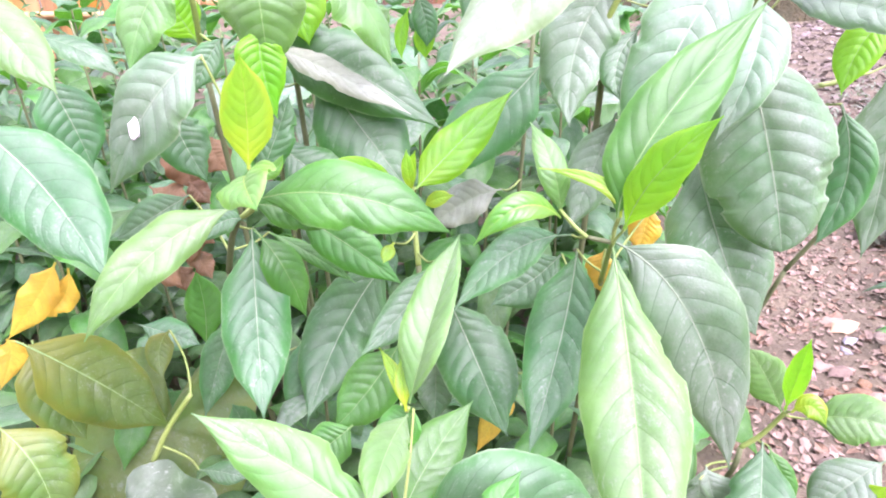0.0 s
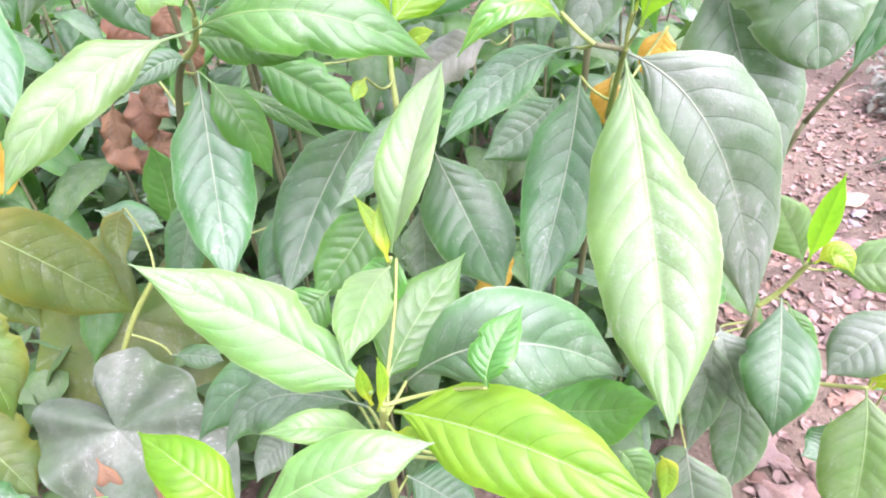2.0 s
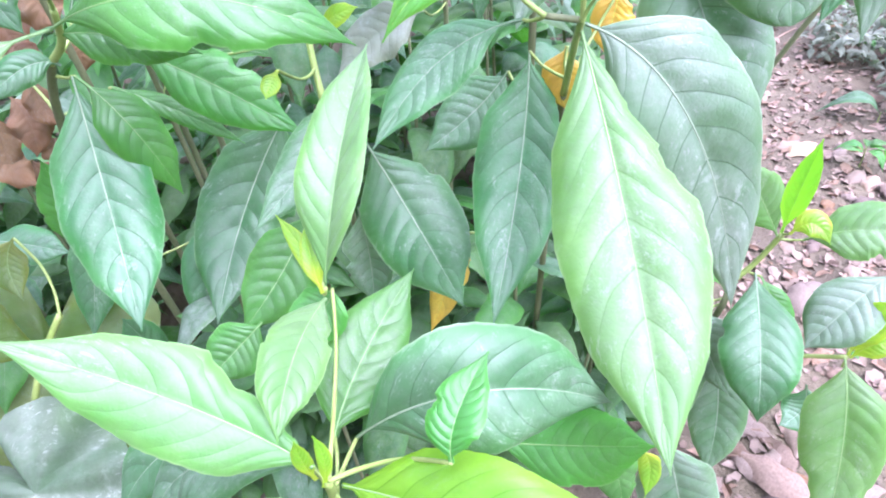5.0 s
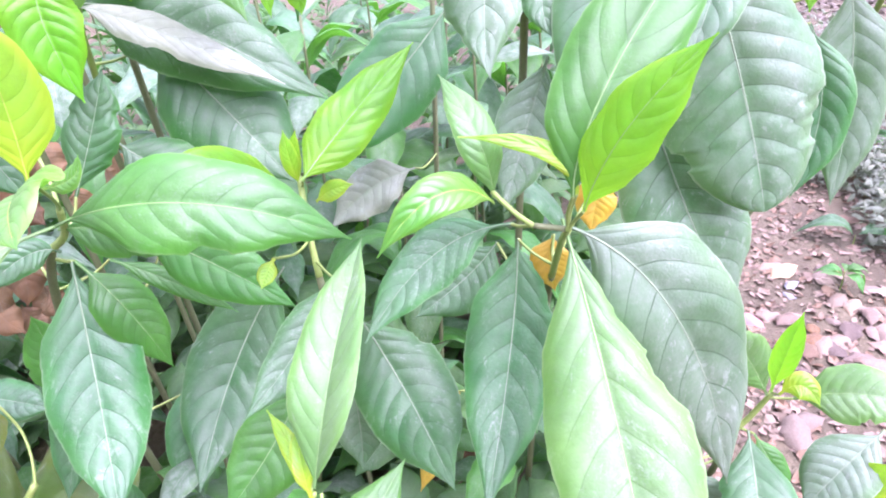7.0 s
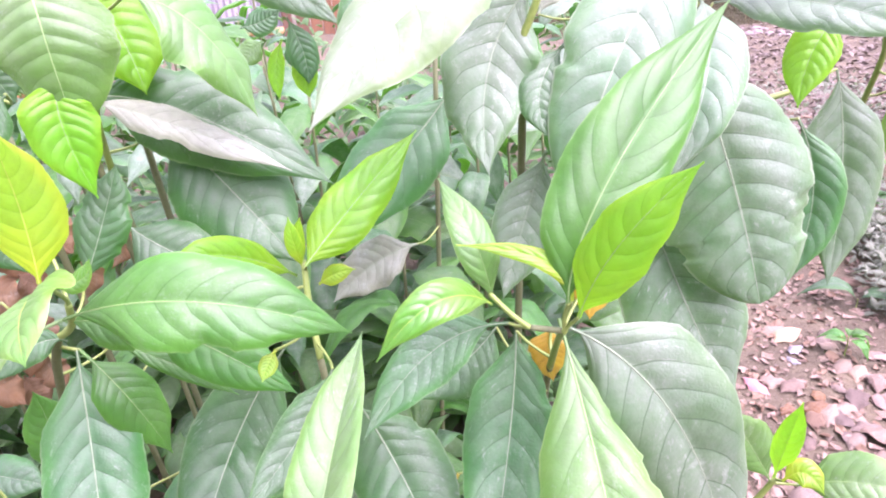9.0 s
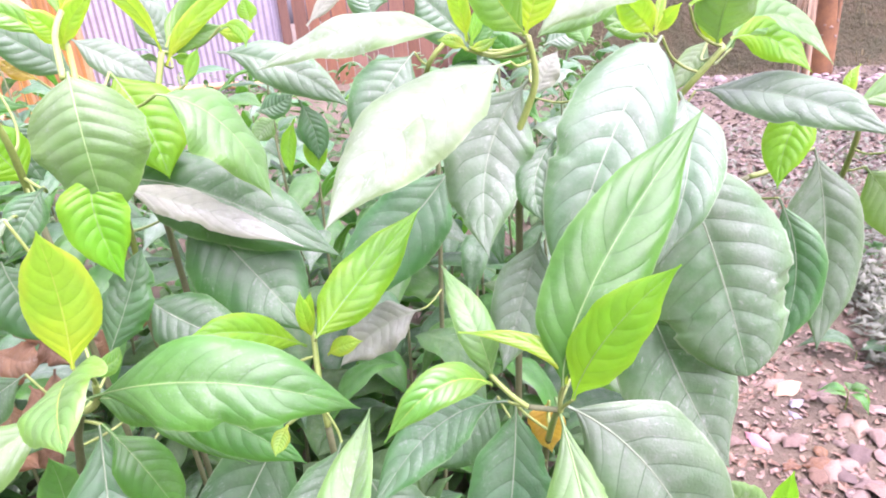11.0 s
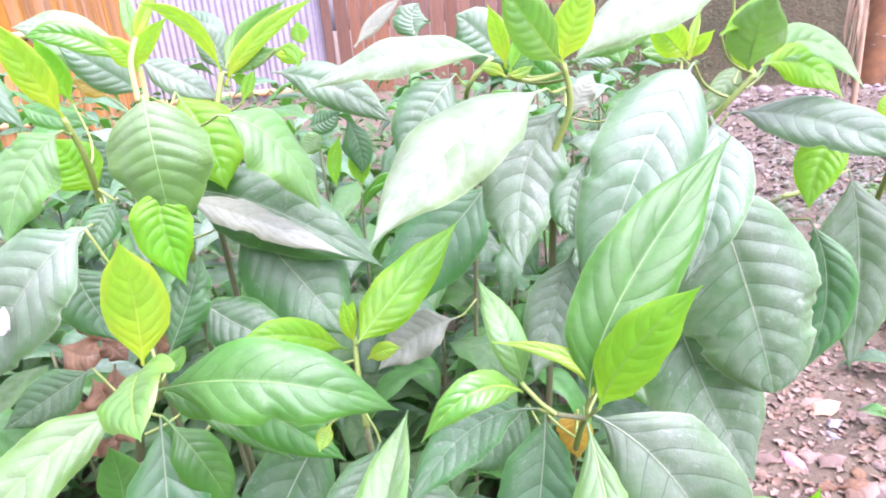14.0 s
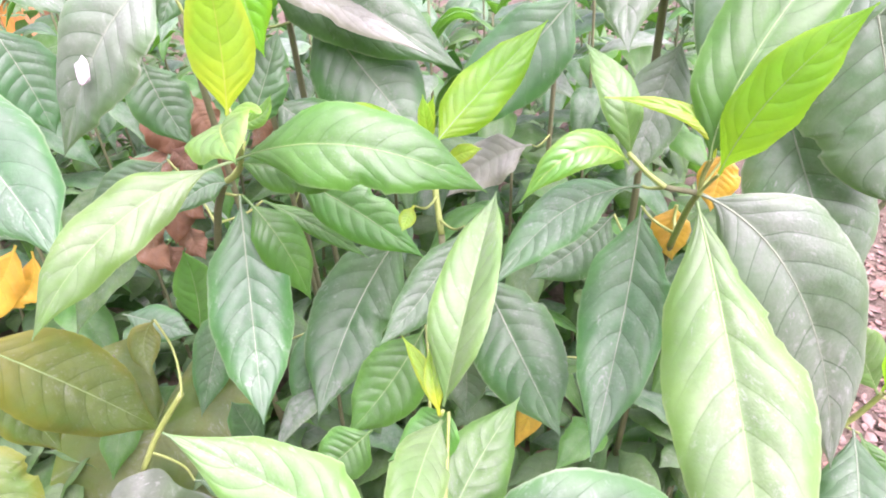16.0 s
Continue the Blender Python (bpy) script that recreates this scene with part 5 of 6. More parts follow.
leaf(shrub_f, "D", (-0.032, 0.310, 0.471), (0.035, 0.290, 0.518), (0.116, 0.316, 0.453), (0.11, -0.80, 0.58), 0.066, fold=10, dust=0.5, quilt=0.05)
leaf(shrub_f, "G", (0.016, 0.248, 0.529), (0.021, 0.259, 0.545), (0.040, 0.284, 0.552), (-0.21, -0.41, 0.89), 0.025, fold=20, dust=0.5)
leaf(shrub_f, "P", (-0.050, 0.281, 0.494), (-0.108, 0.308, 0.525), (-0.189, 0.330, 0.566), (0.15, -0.66, 0.74), 0.054, fold=8, wave=0.5, pet=0.03, bites=((1, .28, .13),))
leaf(shrub_f, "P", (-0.049, 0.270, 0.470), (-0.074, 0.253, 0.501), (-0.109, 0.251, 0.501), (0.50, -0.27, 0.83), 0.021, fold=18)
leaf(shrub_f, "P", (-0.109, 0.215, 0.480), (-0.062, 0.222, 0.504), (-0.013, 0.236, 0.503), (-0.06, -0.60, 0.80), 0.036, pet=0.03, fold=10)
leaf(shrub_f, "U", (-0.116, 0.220, 0.479), (-0.138, 0.226, 0.506), (-0.177, 0.256, 0.504), (0.14, -0.38, 0.91), 0.031, fold=6)
leaf(shrub_f, "U", (-0.038, 0.275, 0.484), (0.025, 0.232, 0.506), (0.095, 0.196, 0.493), (-0.32, -0.46, 0.83), 0.054, fold=12, pet=0.03, wave=0.4, quilt=0.12)
leaf(shrub_f, "Y", (0.028, 0.258, 0.432), (0.045, 0.238, 0.425), (0.064, 0.216, 0.403), (0.06, -0.55, 0.84), 0.035, fold=10)
leaf(shrub_f, "G", (0.042, 0.323, 0.425), (0.088, 0.303, 0.437), (0.111, 0.257, 0.498), (-0.79, -0.19, 0.58), 0.046, fold=6)
leaf(shrub_f, "D", (-0.060, 0.309, 0.450), (-0.136, 0.335, 0.436), (-0.168, 0.311, 0.408), (-0.35, -0.25, 0.90), 0.049, dust=0.5, wave=0.7)
leaf(shrub_f, "D", (-0.088, 0.357, 0.423), (-0.155, 0.358, 0.429), (-0.207, 0.345, 0.380), (-0.19, -0.67, 0.72), 0.050, dust=0.5)
leaf(shrub_f, "D", (-0.123, 0.336, 0.388), (-0.145, 0.335, 0.378), (-0.162, 0.324, 0.353), (-0.27, -0.78, 0.56), 0.032, dust=0.7)
leaf(shrub_f, "Y", (-0.047, 0.276, 0.483), (-0.041, 0.272, 0.512), (-0.041, 0.268, 0.536), (-0.04, -0.99, -0.13), 0.007)
leaf(shrub_f, "Y", (-0.051, 0.281, 0.483), (-0.054, 0.281, 0.500), (-0.053, 0.278, 0.521), (0.23, -0.97, -0.07), 0.009)
leaf(shrub_f, "Y", (-0.039, 0.270, 0.471), (-0.029, 0.260, 0.479), (-0.019, 0.256, 0.486), (-0.69, -0.26, 0.68), 0.012)
leaf(shrub_f, "G", (-0.278, 0.238, 0.438), (-0.199, 0.229, 0.463), (-0.147, 0.219, 0.456), (-0.18, -0.41, 0.89), 0.027)
leaf(shrub_f, "D", (-0.097, 0.320, 0.286), (-0.068, 0.313, 0.338), (-0.056, 0.305, 0.379), (-0.58, -0.80, 0.13), 0.042)
leaf(shrub_f, "D", (-0.042, 0.314, 0.363), (-0.017, 0.304, 0.352), (0.014, 0.293, 0.331), (0.24, -0.55, 0.80), 0.045)
leaf(shrub_f, "G", (-0.098, 0.429, 0.458), (-0.120, 0.419, 0.444), (-0.142, 0.408, 0.431), (0.04, -0.82, 0.57), 0.042, dust=0.5)
leaf(shrub_f, "G", (-0.036, 0.383, 0.518), (-0.048, 0.382, 0.500), (-0.078, 0.371, 0.489), (-0.23, -0.74, 0.63), 0.036)
leaf(shrub_f, "U", (0.021, 0.263, 0.430), (0.067, 0.228, 0.424), (0.125, 0.198, 0.436), (-0.24, -0.29, 0.93), 0.047, fold=12, pet=0.03, wave=0.4, quilt=0.05)
leaf(shrub_f, "D", (-0.029, 0.347, 0.296), (-0.019, 0.327, 0.274), (-0.004, 0.302, 0.246), (0.05, -0.36, 0.93), 0.043)
leaf(shrub_f, "D", (0.011, 0.349, 0.271), (0.033, 0.331, 0.251), (0.057, 0.310, 0.228), (-0.02, -0.35, 0.93), 0.041)
leaf(shrub_f, "D", (-0.068, 0.371, 0.260), (-0.057, 0.349, 0.235), (-0.057, 0.323, 0.205), (0.09, -0.36, 0.93), 0.042)
leaf(shrub_h, "D", (-0.455, 0.696, 0.779), (-0.403, 0.691, 0.764), (-0.361, 0.684, 0.733), (0.35, -0.44, 0.83), 0.039)
leaf(shrub_h, "P", (-0.248, 0.619, 0.839), (-0.281, 0.607, 0.809), (-0.304, 0.594, 0.754), (0.01, -0.96, 0.28), 0.052, wave=0.9, bites=((1, .3, .05),))
leaf(shrub_h, "P", (-0.172, 0.602, 0.862), (-0.166, 0.582, 0.817), (-0.169, 0.590, 0.758), (0.12, -0.84, 0.53), 0.080, fold=-10, wave=0.5, blunt=1, peak=0.45, quilt=0.07, dust=0.4)
leaf(shrub_h, "U", (-0.170, 0.589, 0.789), (-0.173, 0.581, 0.760), (-0.166, 0.581, 0.709), (0.37, -0.93, 0.05), 0.046, pet=0.0, fold=18, wave=0.6, stalk=0)
leaf(shrub_h, "P", (-0.128, 0.639, 0.838), (-0.086, 0.653, 0.808), (-0.055, 0.659, 0.738), (0.75, -0.49, 0.45), 0.069, wave=0.8, fold=8, curl=0.2)
leaf(shrub_h, "U", (-0.187, 0.720, 0.854), (-0.164, 0.708, 0.811), (-0.151, 0.695, 0.759), (0.32, -0.88, 0.35), 0.072)
leaf(shrub_h, "Y", (-0.254, 0.640, 0.847), (-0.261, 0.622, 0.887), (-0.267, 0.604, 0.925), (0.60, -0.76, -0.25), 0.028, fold=20)
leaf(shrub_h, "D", (-0.350, 0.838, 0.810), (-0.341, 0.841, 0.774), (-0.330, 0.844, 0.740), (0.51, -0.86, 0.06), 0.058)
leaf(shrub_h, "Y", (-0.155, 0.776, 0.865), (-0.155, 0.706, 0.911), (-0.184, 0.666, 0.932), (0.76, -0.37, -0.54), 0.016, fold=20)
leaf(shrub_h, "V", (-0.151, 0.781, 0.869), (-0.131, 0.803, 0.899), (-0.080, 0.805, 0.932), (0.14, -0.97, 0.20), 0.023, fold=20)
leaf(shrub_h, "Y", (-0.211, 0.701, 0.876), (-0.196, 0.693, 0.898), (-0.166, 0.684, 0.920), (-0.11, -0.96, -0.27), 0.017, fold=20)
leaf(shrub_h, "Y", (-0.211, 0.701, 0.876), (-0.214, 0.692, 0.893), (-0.226, 0.683, 0.909), (0.64, -0.76, -0.13), 0.022, fold=15)
leaf(shrub_h, "D", (-0.278, 0.882, 0.886), (-0.237, 0.885, 0.858), (-0.188, 0.879, 0.829), (0.21, -0.90, 0.39), 0.041, dust=0.7)
leaf(shrub_h, "F", (-0.263, 0.820, 0.853), (-0.306, 0.803, 0.909), (-0.364, 0.804, 0.926), (0.36, -0.88, 0.30), 0.058, wave=0.6)
leaf(shrub_h, "D", (-0.238, 0.780, 0.850), (-0.267, 0.762, 0.880), (-0.301, 0.753, 0.909), (0.53, -0.83, 0.19), 0.042, dust=0.8)
leaf(shrub_h, "V", (-0.229, 0.732, 0.882), (-0.263, 0.713, 0.911), (-0.302, 0.703, 0.913), (0.45, -0.86, 0.25), 0.026, fold=16)
leaf(shrub_h, "A", (-0.293, 0.820, 0.848), (-0.310, 0.821, 0.859), (-0.328, 0.821, 0.871), (0.24, -0.87, 0.42), 0.019, wave=1)
leaf(shrub_h, "G", (-0.368, 0.780, 0.853), (-0.338, 0.779, 0.837), (-0.288, 0.779, 0.826), (0.14, -0.88, 0.46), 0.028, wave=0.5)
leaf(shrub_h, "U", (-0.284, 0.725, 0.762), (-0.297, 0.717, 0.794), (-0.306, 0.708, 0.823), (0.63, -0.78, 0.00), 0.054, wave=0.5)
leaf(shrub_h, "Y", (-0.153, 0.775, 0.852), (-0.115, 0.773, 0.894), (-0.045, 0.770, 0.931), (-0.11, -0.99, 0.07), 0.020, fold=14)
leaf(shrub_h, "D", (-0.171, 0.861, 0.859), (-0.179, 0.862, 0.891), (-0.195, 0.864, 0.922), (0.30, -0.94, 0.16), 0.041, dust=0.8)
leaf(shrub_h, "D", (-0.482, 0.772, 0.927), (-0.408, 0.764, 0.883), (-0.347, 0.745, 0.828), (0.34, -0.81, 0.47), 0.052, wave=0.5, dust=0.4)
leaf(shrub_h, "U", (-0.293, 0.740, 0.850), (-0.298, 0.732, 0.882), (-0.303, 0.723, 0.913), (0.52, -0.84, -0.13), 0.024, fold=14)
leaf(shrub_h, "P", (-0.490, 0.820, 0.851), (-0.453, 0.820, 0.848), (-0.416, 0.820, 0.854), (-0.01, -0.95, 0.31), 0.033, wave=0.5)
leaf(shrub_h, "D", (-0.173, 0.900, 0.891), (-0.200, 0.911, 0.915), (-0.228, 0.921, 0.932), (0.28, -0.91, 0.31), 0.039, dust=0.7)
leaf(shrub_h, "P", (-0.152, 0.779, 0.861), (-0.126, 0.781, 0.876), (-0.088, 0.780, 0.883), (0.24, -0.91, 0.35), 0.022, fold=14)
leaf(shrub_h, "U", (-0.094, 0.770, 0.884), (-0.077, 0.767, 0.881), (-0.073, 0.760, 0.863), (0.18, -0.92, 0.35), 0.015)
leaf(shrub_h, "U", (-0.137, 0.767, 0.834), (-0.129, 0.772, 0.851), (-0.121, 0.777, 0.866), (0.26, -0.95, 0.16), 0.013)
leaf(shrub_h, "V", (-0.208, 0.704, 0.901), (-0.210, 0.712, 0.922), (-0.215, 0.723, 0.950), (0.36, -0.93, 0.06), 0.014, fold=18)
leaf(shrub_h, "Y", (-0.208, 0.704, 0.901), (-0.197, 0.713, 0.924), (-0.182, 0.721, 0.948), (0.34, -0.94, -0.04), 0.012, fold=18)
leaf(shrub_h, "D", (-0.214, 0.607, 0.782), (-0.231, 0.600, 0.761), (-0.246, 0.591, 0.734), (0.40, -0.78, 0.48), 0.029)
leaf(shrub_h, "F", (-0.233, 0.591, 0.766), (-0.256, 0.588, 0.754), (-0.282, 0.582, 0.735), (0.37, -0.65, 0.66), 0.018)
leaf(shrub_i, "F", (0.125, 0.741, 0.859), (0.032, 0.762, 0.870), (-0.073, 0.790, 0.838), (-0.23, -0.61, 0.76), 0.057, wave=0.7)
leaf(shrub_i, "D", (-0.115, 0.831, 0.859), (-0.046, 0.837, 0.836), (0.017, 0.837, 0.787), (0.21, -0.93, 0.30), 0.051, dust=0.7)
leaf(shrub_i, "D", (0.086, 0.740, 0.846), (0.051, 0.719, 0.811), (0.018, 0.706, 0.764), (-0.01, -0.92, 0.39), 0.064, fold=8)
leaf(shrub_i, "T", (-0.180, 0.655, 0.764), (-0.128, 0.672, 0.736), (-0.043, 0.687, 0.681), (0.28, -0.70, 0.66), 0.034, fold=4, wave=0.6)
leaf(shrub_i, "D", (-0.202, 0.708, 0.760), (-0.123, 0.718, 0.733), (-0.009, 0.710, 0.656), (0.28, -0.88, 0.38), 0.088)
leaf(shrub_i, "D", (-0.159, 0.739, 0.727), (-0.106, 0.720, 0.657), (-0.052, 0.687, 0.588), (0.17, -0.87, 0.46), 0.107, fold=6)
leaf(shrub_i, "D", (-0.198, 0.690, 0.648), (-0.158, 0.678, 0.618), (-0.102, 0.667, 0.592), (0.15, -0.80, 0.58), 0.064)
leaf(shrub_i, "D", (0.123, 0.794, 0.717), (0.055, 0.780, 0.650), (-0.040, 0.746, 0.581), (-0.12, -0.88, 0.46), 0.093, fold=10)
leaf(shrub_i, "T", (0.070, 0.785, 0.547), (0.016, 0.779, 0.531), (-0.035, 0.772, 0.492), (-0.18, -0.81, 0.55), 0.058, wave=1)
leaf(shrub_i, "Y", (-0.107, 0.802, 0.881), (-0.084, 0.792, 0.876), (-0.066, 0.782, 0.878), (-0.40, -0.85, 0.35), 0.017, curl=0.5)
leaf(shrub_i, "U", (-0.073, 0.822, 0.885), (-0.075, 0.823, 0.897), (-0.076, 0.824, 0.910), (0.19, -0.98, 0.07), 0.020)
leaf(shrub_i, "U", (-0.150, 0.791, 0.859), (-0.140, 0.791, 0.857), (-0.130, 0.790, 0.853), (0.10, -0.92, 0.37), 0.013)
leaf(shrub_i, "D", (-0.039, 0.838, 0.801), (-0.027, 0.836, 0.764), (-0.027, 0.834, 0.731), (0.16, -0.98, 0.08), 0.033)
leaf(shrub_i, "D", (-0.084, 0.818, 0.796), (-0.062, 0.818, 0.800), (-0.042, 0.818, 0.810), (-0.09, -0.94, 0.32), 0.028)
leaf(shrub_i, "U", (-0.048, 0.847, 0.779), (-0.060, 0.845, 0.748), (-0.061, 0.843, 0.715), (0.02, -1.00, 0.05), 0.018)
leaf(shrub_i, "U", (-0.030, 0.846, 0.764), (-0.030, 0.845, 0.740), (-0.029, 0.843, 0.715), (0.08, -1.00, 0.05), 0.028)
leaf(shrub_i, "D", (0.061, 0.955, 0.879), (0.055, 0.964, 0.902), (0.067, 0.971, 0.922), (-0.00, -1.00, 0.09), 0.052, dust=0.7)
leaf(shrub_i, "T", (-0.019, 0.856, 0.877), (0.010, 0.863, 0.904), (0.041, 0.868, 0.927), (0.05, -0.95, 0.32), 0.018)
leaf(shrub_i, "P", (-0.077, 0.909, 0.773), (-0.093, 0.907, 0.762), (-0.105, 0.902, 0.746), (0.16, -0.87, 0.46), 0.029)
leaf(shrub_i, "D", (-0.049, 0.886, 0.777), (-0.035, 0.878, 0.758), (-0.026, 0.868, 0.735), (0.10, -0.88, 0.47), 0.033)
leaf(shrub_q, "U", (-0.051, 0.647, 0.595), (-0.086, 0.589, 0.647), (-0.130, 0.570, 0.658), (0.78, -0.53, 0.33), 0.034)
leaf(shrub_q, "U", (-0.038, 0.618, 0.617), (0.007, 0.650, 0.654), (0.074, 0.703, 0.701), (0.11, -0.77, 0.63), 0.051, pet=0.02, wave=0.5, fold=8)
leaf(shrub_q, "Y", (-0.044, 0.647, 0.602), (-0.047, 0.639, 0.629), (-0.048, 0.640, 0.655), (0.15, -0.98, -0.12), 0.015)
leaf(shrub_q, "Y", (-0.043, 0.647, 0.602), (-0.044, 0.649, 0.629), (-0.038, 0.640, 0.653), (-0.01, -0.99, -0.14), 0.011)
leaf(shrub_q, "Y", (-0.032, 0.637, 0.588), (-0.017, 0.627, 0.601), (0.003, 0.618, 0.608), (-0.60, -0.72, 0.36), 0.018)
leaf(shrub_q, "P", (-0.039, 0.383, 0.523), (-0.018, 0.416, 0.587), (0.007, 0.503, 0.617), (-0.34, -0.58, 0.74), 0.042, pet=0.02, fold=34, wave=0.3)
leaf(shrub_q, "Y", (-0.042, 0.382, 0.516), (-0.050, 0.403, 0.532), (-0.067, 0.434, 0.542), (0.03, -0.44, 0.90), 0.012, fold=20)
leaf(shrub_q, "Y", (-0.042, 0.382, 0.516), (-0.045, 0.393, 0.535), (-0.047, 0.414, 0.545), (0.13, -0.65, 0.74), 0.012, fold=25)
leaf(shrub_q, "P", (-0.041, 0.382, 0.512), (-0.053, 0.323, 0.529), (-0.062, 0.282, 0.516), (0.42, -0.06, 0.91), 0.035, pet=0.02, fold=14, wave=0.4)
leaf(shrub_q, "D", (-0.018, 0.506, 0.588), (-0.045, 0.484, 0.552), (-0.088, 0.448, 0.522), (0.06, -0.77, 0.63), 0.037, fold=10)
leaf(shrub_q, "G", (-0.168, 0.587, 0.607), (-0.112, 0.566, 0.580), (-0.055, 0.554, 0.535), (0.06, -0.86, 0.50), 0.051)
leaf(shrub_q, "G", (-0.055, 0.502, 0.500), (-0.087, 0.480, 0.459), (-0.125, 0.458, 0.425), (-0.07, -0.83, 0.56), 0.059)
leaf(shrub_q, "Y", (-0.056, 0.517, 0.603), (-0.061, 0.507, 0.598), (-0.065, 0.497, 0.592), (0.29, -0.55, 0.78), 0.013)
leaf(shrub_r, "D", (0.268, 0.601, 0.849), (0.212, 0.565, 0.778), (0.168, 0.545, 0.683), (-0.21, -0.88, 0.43), 0.084, fold=8, dust=0.7, blunt=1)
leaf(shrub_r, "D", (0.284, 0.598, 0.805), (0.264, 0.541, 0.761), (0.234, 0.522, 0.692), (-0.33, -0.71, 0.62), 0.053, dust=0.7)
leaf(shrub_r, "D", (0.182, 0.597, 0.781), (0.157, 0.580, 0.752), (0.159, 0.564, 0.720), (-0.19, -0.83, 0.53), 0.032)
leaf(shrub_r, "D", (0.250, 0.601, 0.660), (0.275, 0.551, 0.565), (0.319, 0.531, 0.473), (-0.14, -0.94, 0.30), 0.102, fold=6, dust=0.8)
# dust=0.7 pales the quilted leaf for veiling glare
leaf(shrub_r, "D", (0.259, 0.546, 0.762), (0.291, 0.532, 0.674), (0.312, 0.510, 0.584), (-0.23, -0.96, 0.13), 0.118, fold=6, peak=0.5, wave=0.3, blunt=1, curl=0.1, quilt=0.06, dust=0.7)
leaf(shrub_r, "D", (0.396, 0.613, 0.697), (0.413, 0.599, 0.626), (0.390, 0.585, 0.551), (-0.52, -0.83, 0.18), 0.052, quilt=0.06)
leaf(shrub_r, "D", (0.483, 0.684, 0.720), (0.502, 0.672, 0.619), (0.491, 0.647, 0.499), (-0.28, -0.74, 0.61), 0.080, fold=10, dust=0.6)
leaf(shrub_r, "D", (0.350, 0.688, 0.790), (0.382, 0.598, 0.792), (0.412, 0.517, 0.769), (-0.55, -0.30, 0.78), 0.053, fold=12, dust=0.6)
leaf(shrub_r, "P", (0.313, 0.597, 0.838), (0.305, 0.577, 0.868), (0.309, 0.561, 0.898), (-0.45, -0.86, 0.12), 0.043, fold=12)
leaf(shrub_r, "P", (0.322, 0.600, 0.833), (0.386, 0.631, 0.855), (0.428, 0.609, 0.812), (0.17, -0.85, 0.50), 0.036, fold=15)
leaf(shrub_r, "U", (0.326, 0.600, 0.842), (0.376, 0.620, 0.837), (0.401, 0.599, 0.809), (0.09, -0.96, 0.27), 0.035)
leaf(shrub_r, "Y", (0.318, 0.595, 0.834), (0.306, 0.601, 0.861), (0.301, 0.603, 0.887), (-0.36, -0.93, 0.02), 0.019, fold=20)
leaf(shrub_r, "U", (0.431, 0.628, 0.778), (0.408, 0.626, 0.750), (0.394, 0.614, 0.706), (-0.56, -0.78, 0.27), 0.042)
leaf(shrub_r, "F", (0.310, 0.623, 0.900), (0.235, 0.616, 0.897), (0.168, 0.600, 0.859), (-0.09, -0.66, 0.75), 0.056, wave=0.4)
leaf(shrub_r, "P", (0.362, 0.692, 0.836), (0.342, 0.686, 0.816), (0.318, 0.679, 0.790), (-0.40, -0.81, 0.43), 0.025)
leaf(shrub_r, "U", (0.278, 0.580, 0.870), (0.303, 0.585, 0.885), (0.333, 0.589, 0.903), (-0.49, -0.84, 0.22), 0.015, fold=18)
leaf(shrub_r, "P", (0.363, 0.656, 0.829), (0.387, 0.664, 0.852), (0.416, 0.654, 0.830), (-0.47, -0.73, 0.49), 0.021)
leaf(shrub_s, "P", (0.492, 0.655, 0.765), (0.553, 0.644, 0.780), (0.632, 0.626, 0.776), (-0.24, -0.89, 0.40), 0.042, fold=12)
leaf(shrub_s, "P", (0.537, 0.654, 0.715), (0.573, 0.645, 0.730), (0.633, 0.634, 0.711), (-0.16, -0.87, 0.47), 0.030, fold=12)
leaf(shrub_s, "P", (0.554, 0.693, 0.690), (0.597, 0.691, 0.641), (0.634, 0.678, 0.588), (-0.25, -0.97, -0.05), 0.061)
leaf(shrub_s, "Y", (0.494, 0.657, 0.771), (0.489, 0.658, 0.787), (0.498, 0.659, 0.803), (-0.64, -0.75, 0.13), 0.012)
leaf(shrub_t, "O", (-0.418, 0.473, 0.532), (-0.378, 0.506, 0.453), (-0.350, 0.558, 0.341), (0.87, -0.48, 0.10), 0.084, fold=6)
leaf(shrub_t, "O", (-0.404, 0.401, 0.494), (-0.369, 0.384, 0.455), (-0.368, 0.375, 0.386), (0.67, -0.64, 0.37), 0.062, dust=0.5)
leaf(shrub_t, "O", (-0.443, 0.521, 0.499), (-0.429, 0.506, 0.440), (-0.406, 0.495, 0.383), (0.63, -0.69, 0.36), 0.064)
leaf(shrub_t, "O", (-0.493, 0.433, 0.353), (-0.459, 0.420, 0.297), (-0.432, 0.407, 0.236), (0.69, -0.54, 0.48), 0.075)
leaf(shrub_t, "D", (-0.500, 0.389, 0.279), (-0.451, 0.378, 0.258), (-0.419, 0.365, 0.205), (0.55, -0.41, 0.73), 0.056)
leaf(shrub_t, "O", (-0.340, 0.599, 0.454), (-0.359, 0.597, 0.426), (-0.358, 0.586, 0.391), (0.29, -0.95, 0.12), 0.032)
leaf(shrub_t, "D", (-0.292, 0.493, 0.337), (-0.257, 0.483, 0.342), (-0.231, 0.473, 0.343), (-0.24, -0.50, 0.83), 0.025)


# ---- a pale dropping on one broad leaf ----
drop = lump(0.008, random.Random(2), 0.25, 2)
bmesh.ops.transform(drop, matrix=Matrix.Rotation(radians(60), 4, "X") @ Matrix.Diagonal((0.6, 1.3, 1, 1)), verts=drop.verts[:])
part("bird_dropping", bm_mesh("bird_dropping", drop, plain_material("chalk", rgb(0.75, 0.75, 0.72), rgb(0.6, 0.6, 0.56), 0.8, 80, 400, 0.2, 0.001)), shrub_a, (-0.274, 0.518, 0.721), "white dried dropping")

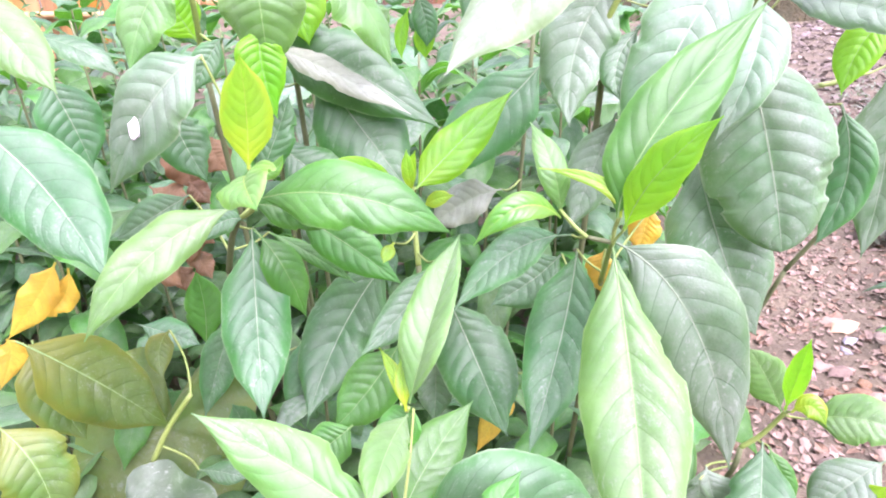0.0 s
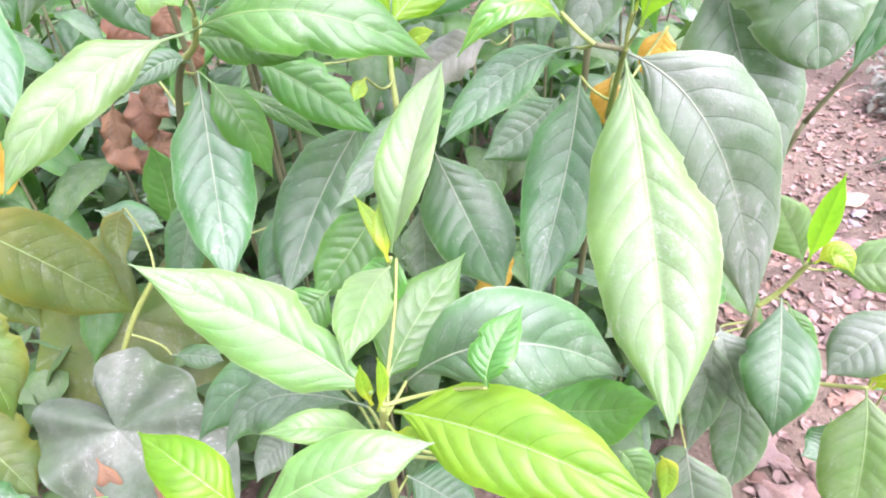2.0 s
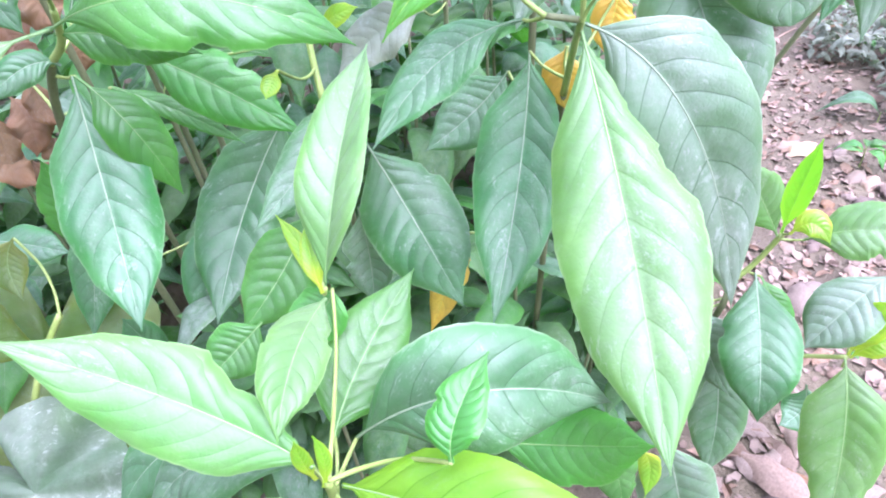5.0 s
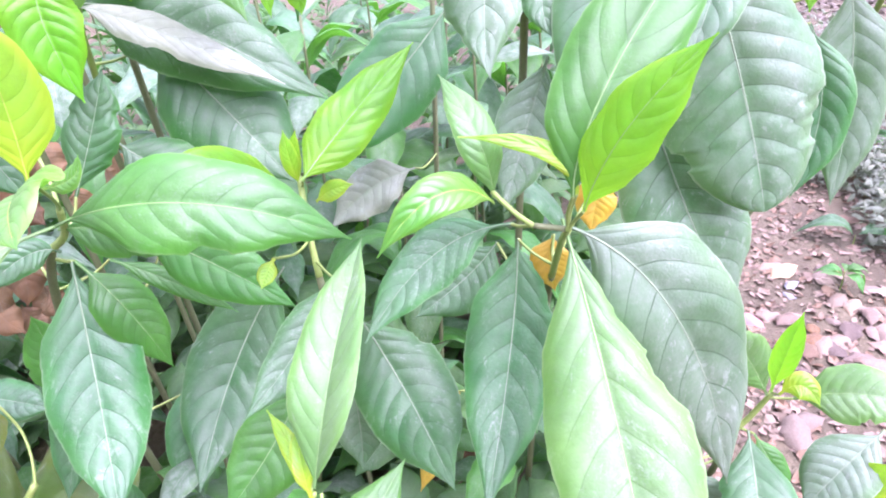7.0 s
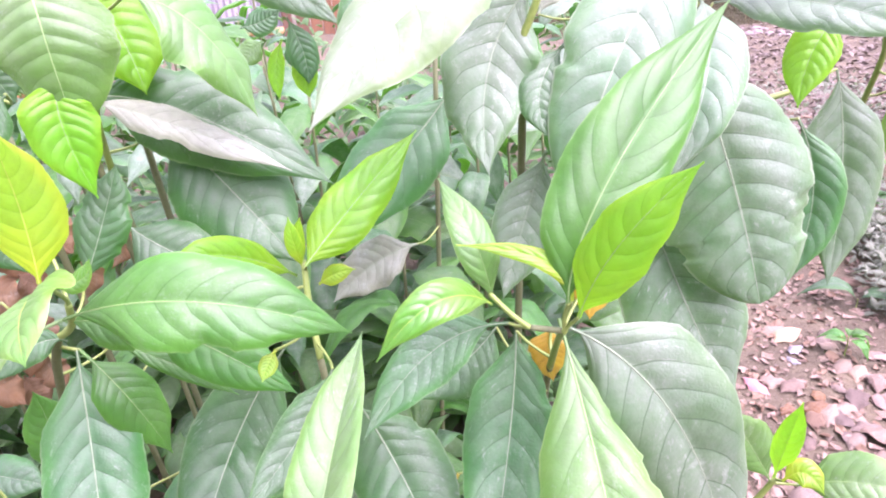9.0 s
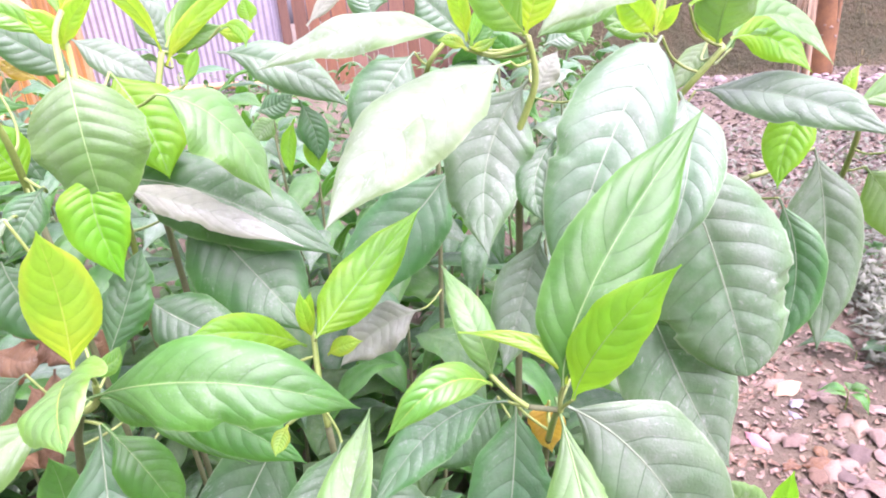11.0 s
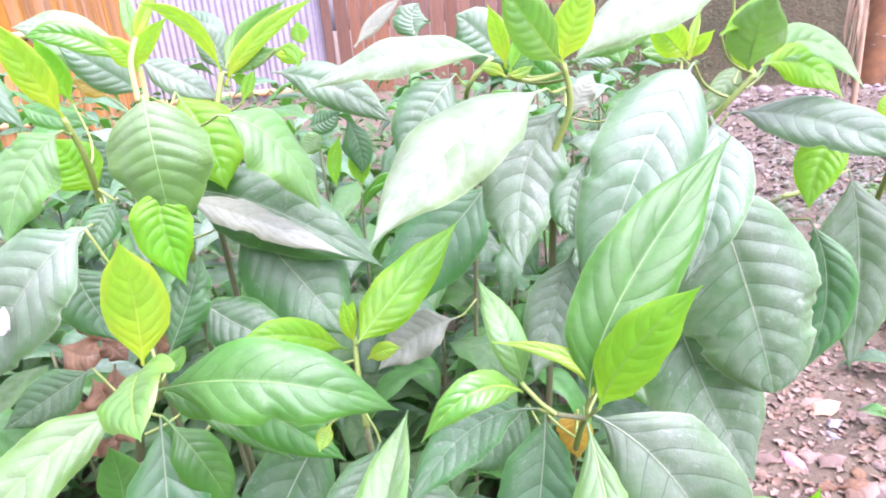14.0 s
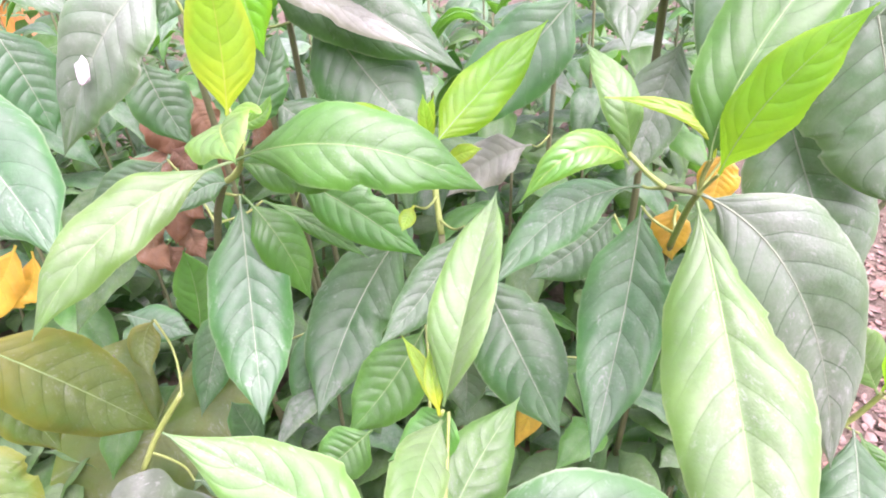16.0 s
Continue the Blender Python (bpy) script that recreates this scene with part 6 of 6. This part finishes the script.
# ---- taro clump ----
def taro(shrub, centre, tip, normal, length, width, material, label, seed=0):
    """A heart-shaped leaf with two rounded lobes behind its stalk."""
    c, n = Vector(centre), Vector(normal).normalized()
    d = (Vector(tip) - c)
    d = (d - n * d.dot(n)).normalized()
    e = d.cross(n)
    rnd = random.Random(seed)
    o = rnd.uniform(0, 20)
    verts, uvs, faces = [], [], []
    rings, spokes = 12, 72
    for i in range(rings + 1):
        q = i / rings
        for k in range(spokes):
            a = -math.pi + 2 * math.pi * k / spokes
            front = math.cos(a)
            r = 0.55 + 0.45 * max(0.0, front) ** 3
            r *= 1 - 0.8 * math.exp(-((abs(a) - math.pi) / 0.28) ** 2)
            r *= 1 + 0.03 * math.sin(9 * a + o)
            u, v = r * q * math.cos(a) * length, r * q * math.sin(a) * width
            ribs = abs(math.sin(4.5 * a)) ** 0.6 * 0.02 * length * q * (1.2 - q)
            z = ribs + 0.10 * abs(v) - 0.35 * length * q * q * (0.2 + 0.25 * max(0, front)) + 0.012 * math.sin(7 * a + o) * q * q
            verts.append(d * u + e * v + n * z)
            uvs.append((0.5 + 0.5 * math.sin(a) * q, 0.5 + 0.5 * q * front))
    for i in range(rings):
        for k in range(spokes):
            j = (k + 1) % spokes
            faces.append((i * spokes + k, i * spokes + j, (i + 1) * spokes + j, (i + 1) * spokes + k))
    part("heart_leaf", mesh_of("heart_leaf", verts, faces, material, uvs), shrub, centre, label)


TARO = leaf_material("taro_leaf", rgb(0.032, 0.072, 0.026), rgb(0.062, 0.100, 0.046), rgb(0.2, 0.26, 0.2), 0.5, 0.06, rgb(0.1, 0.25, 0.05), 0.48, 0.0, 0.05, 0.35)
TARO_OLD = leaf_material("ageing_taro_leaf", rgb(0.052, 0.130, 0.010), rgb(0.105, 0.155, 0.012), rgb(0.25, 0.28, 0.08), 0.5, 0.35, rgb(0.26, 0.38, 0.01), 0.35, 0.0, 0.0, 0.4, 0.34)
taro_plant = shrub_root("taro_plant", -0.42, 0.62, "low taro clump with heart-shaped dusty and yellowing leaves", "plant")
taro(taro_plant, (-0.352, 0.45, 0.278), (-0.25, 0.40, 0.14), (0.15, -0.75, 0.65), 0.15, 0.15, TARO, "dusty blue-green heart-shaped leaf", 1)
taro(taro_plant, (-0.385, 0.60, 0.30), (-0.42, 0.56, 0.10), (0.1, -0.8, 0.6), 0.22, 0.21, TARO_OLD, "yellowing olive heart-shaped leaf", 2)
for top in ((-0.352, 0.462, 0.270), (-0.385, 0.612, 0.290)):
    v, f = tube([top, (top[0], top[1] + 0.03, top[2] * 0.6), (-0.42, 0.62, -0.02)], [0.003, 0.004, 0.006], 8)
    part("stalk", mesh_of("stalk", v, f, STEM), taro_plant)
    taro_plant.children[-1].location = -taro_plant.location
for k, (x, z, l) in enumerate(((-0.366, 0.258, 0.075), (-0.375, 0.228, 0.05), (-0.312, 0.240, 0.055))):
    c = Vector((x, 0.418 - 0.4 * (0.248 - z), z + 0.012))
    v, f, u = blade(c, c + Vector((0.006, -0.008, -l * 0.5)), c + Vector((-0.008, 0.0, -l)), (0.1, -0.8, 0.6), l * 0.34, fold=12, wave=1.2, seed=k, rows=16, half=4)
    part("dry_patch", mesh_of("dry_patch", [p - c for p in v], f, LEAF["B"], u), taro_plant, c, "torn brown dry patch")
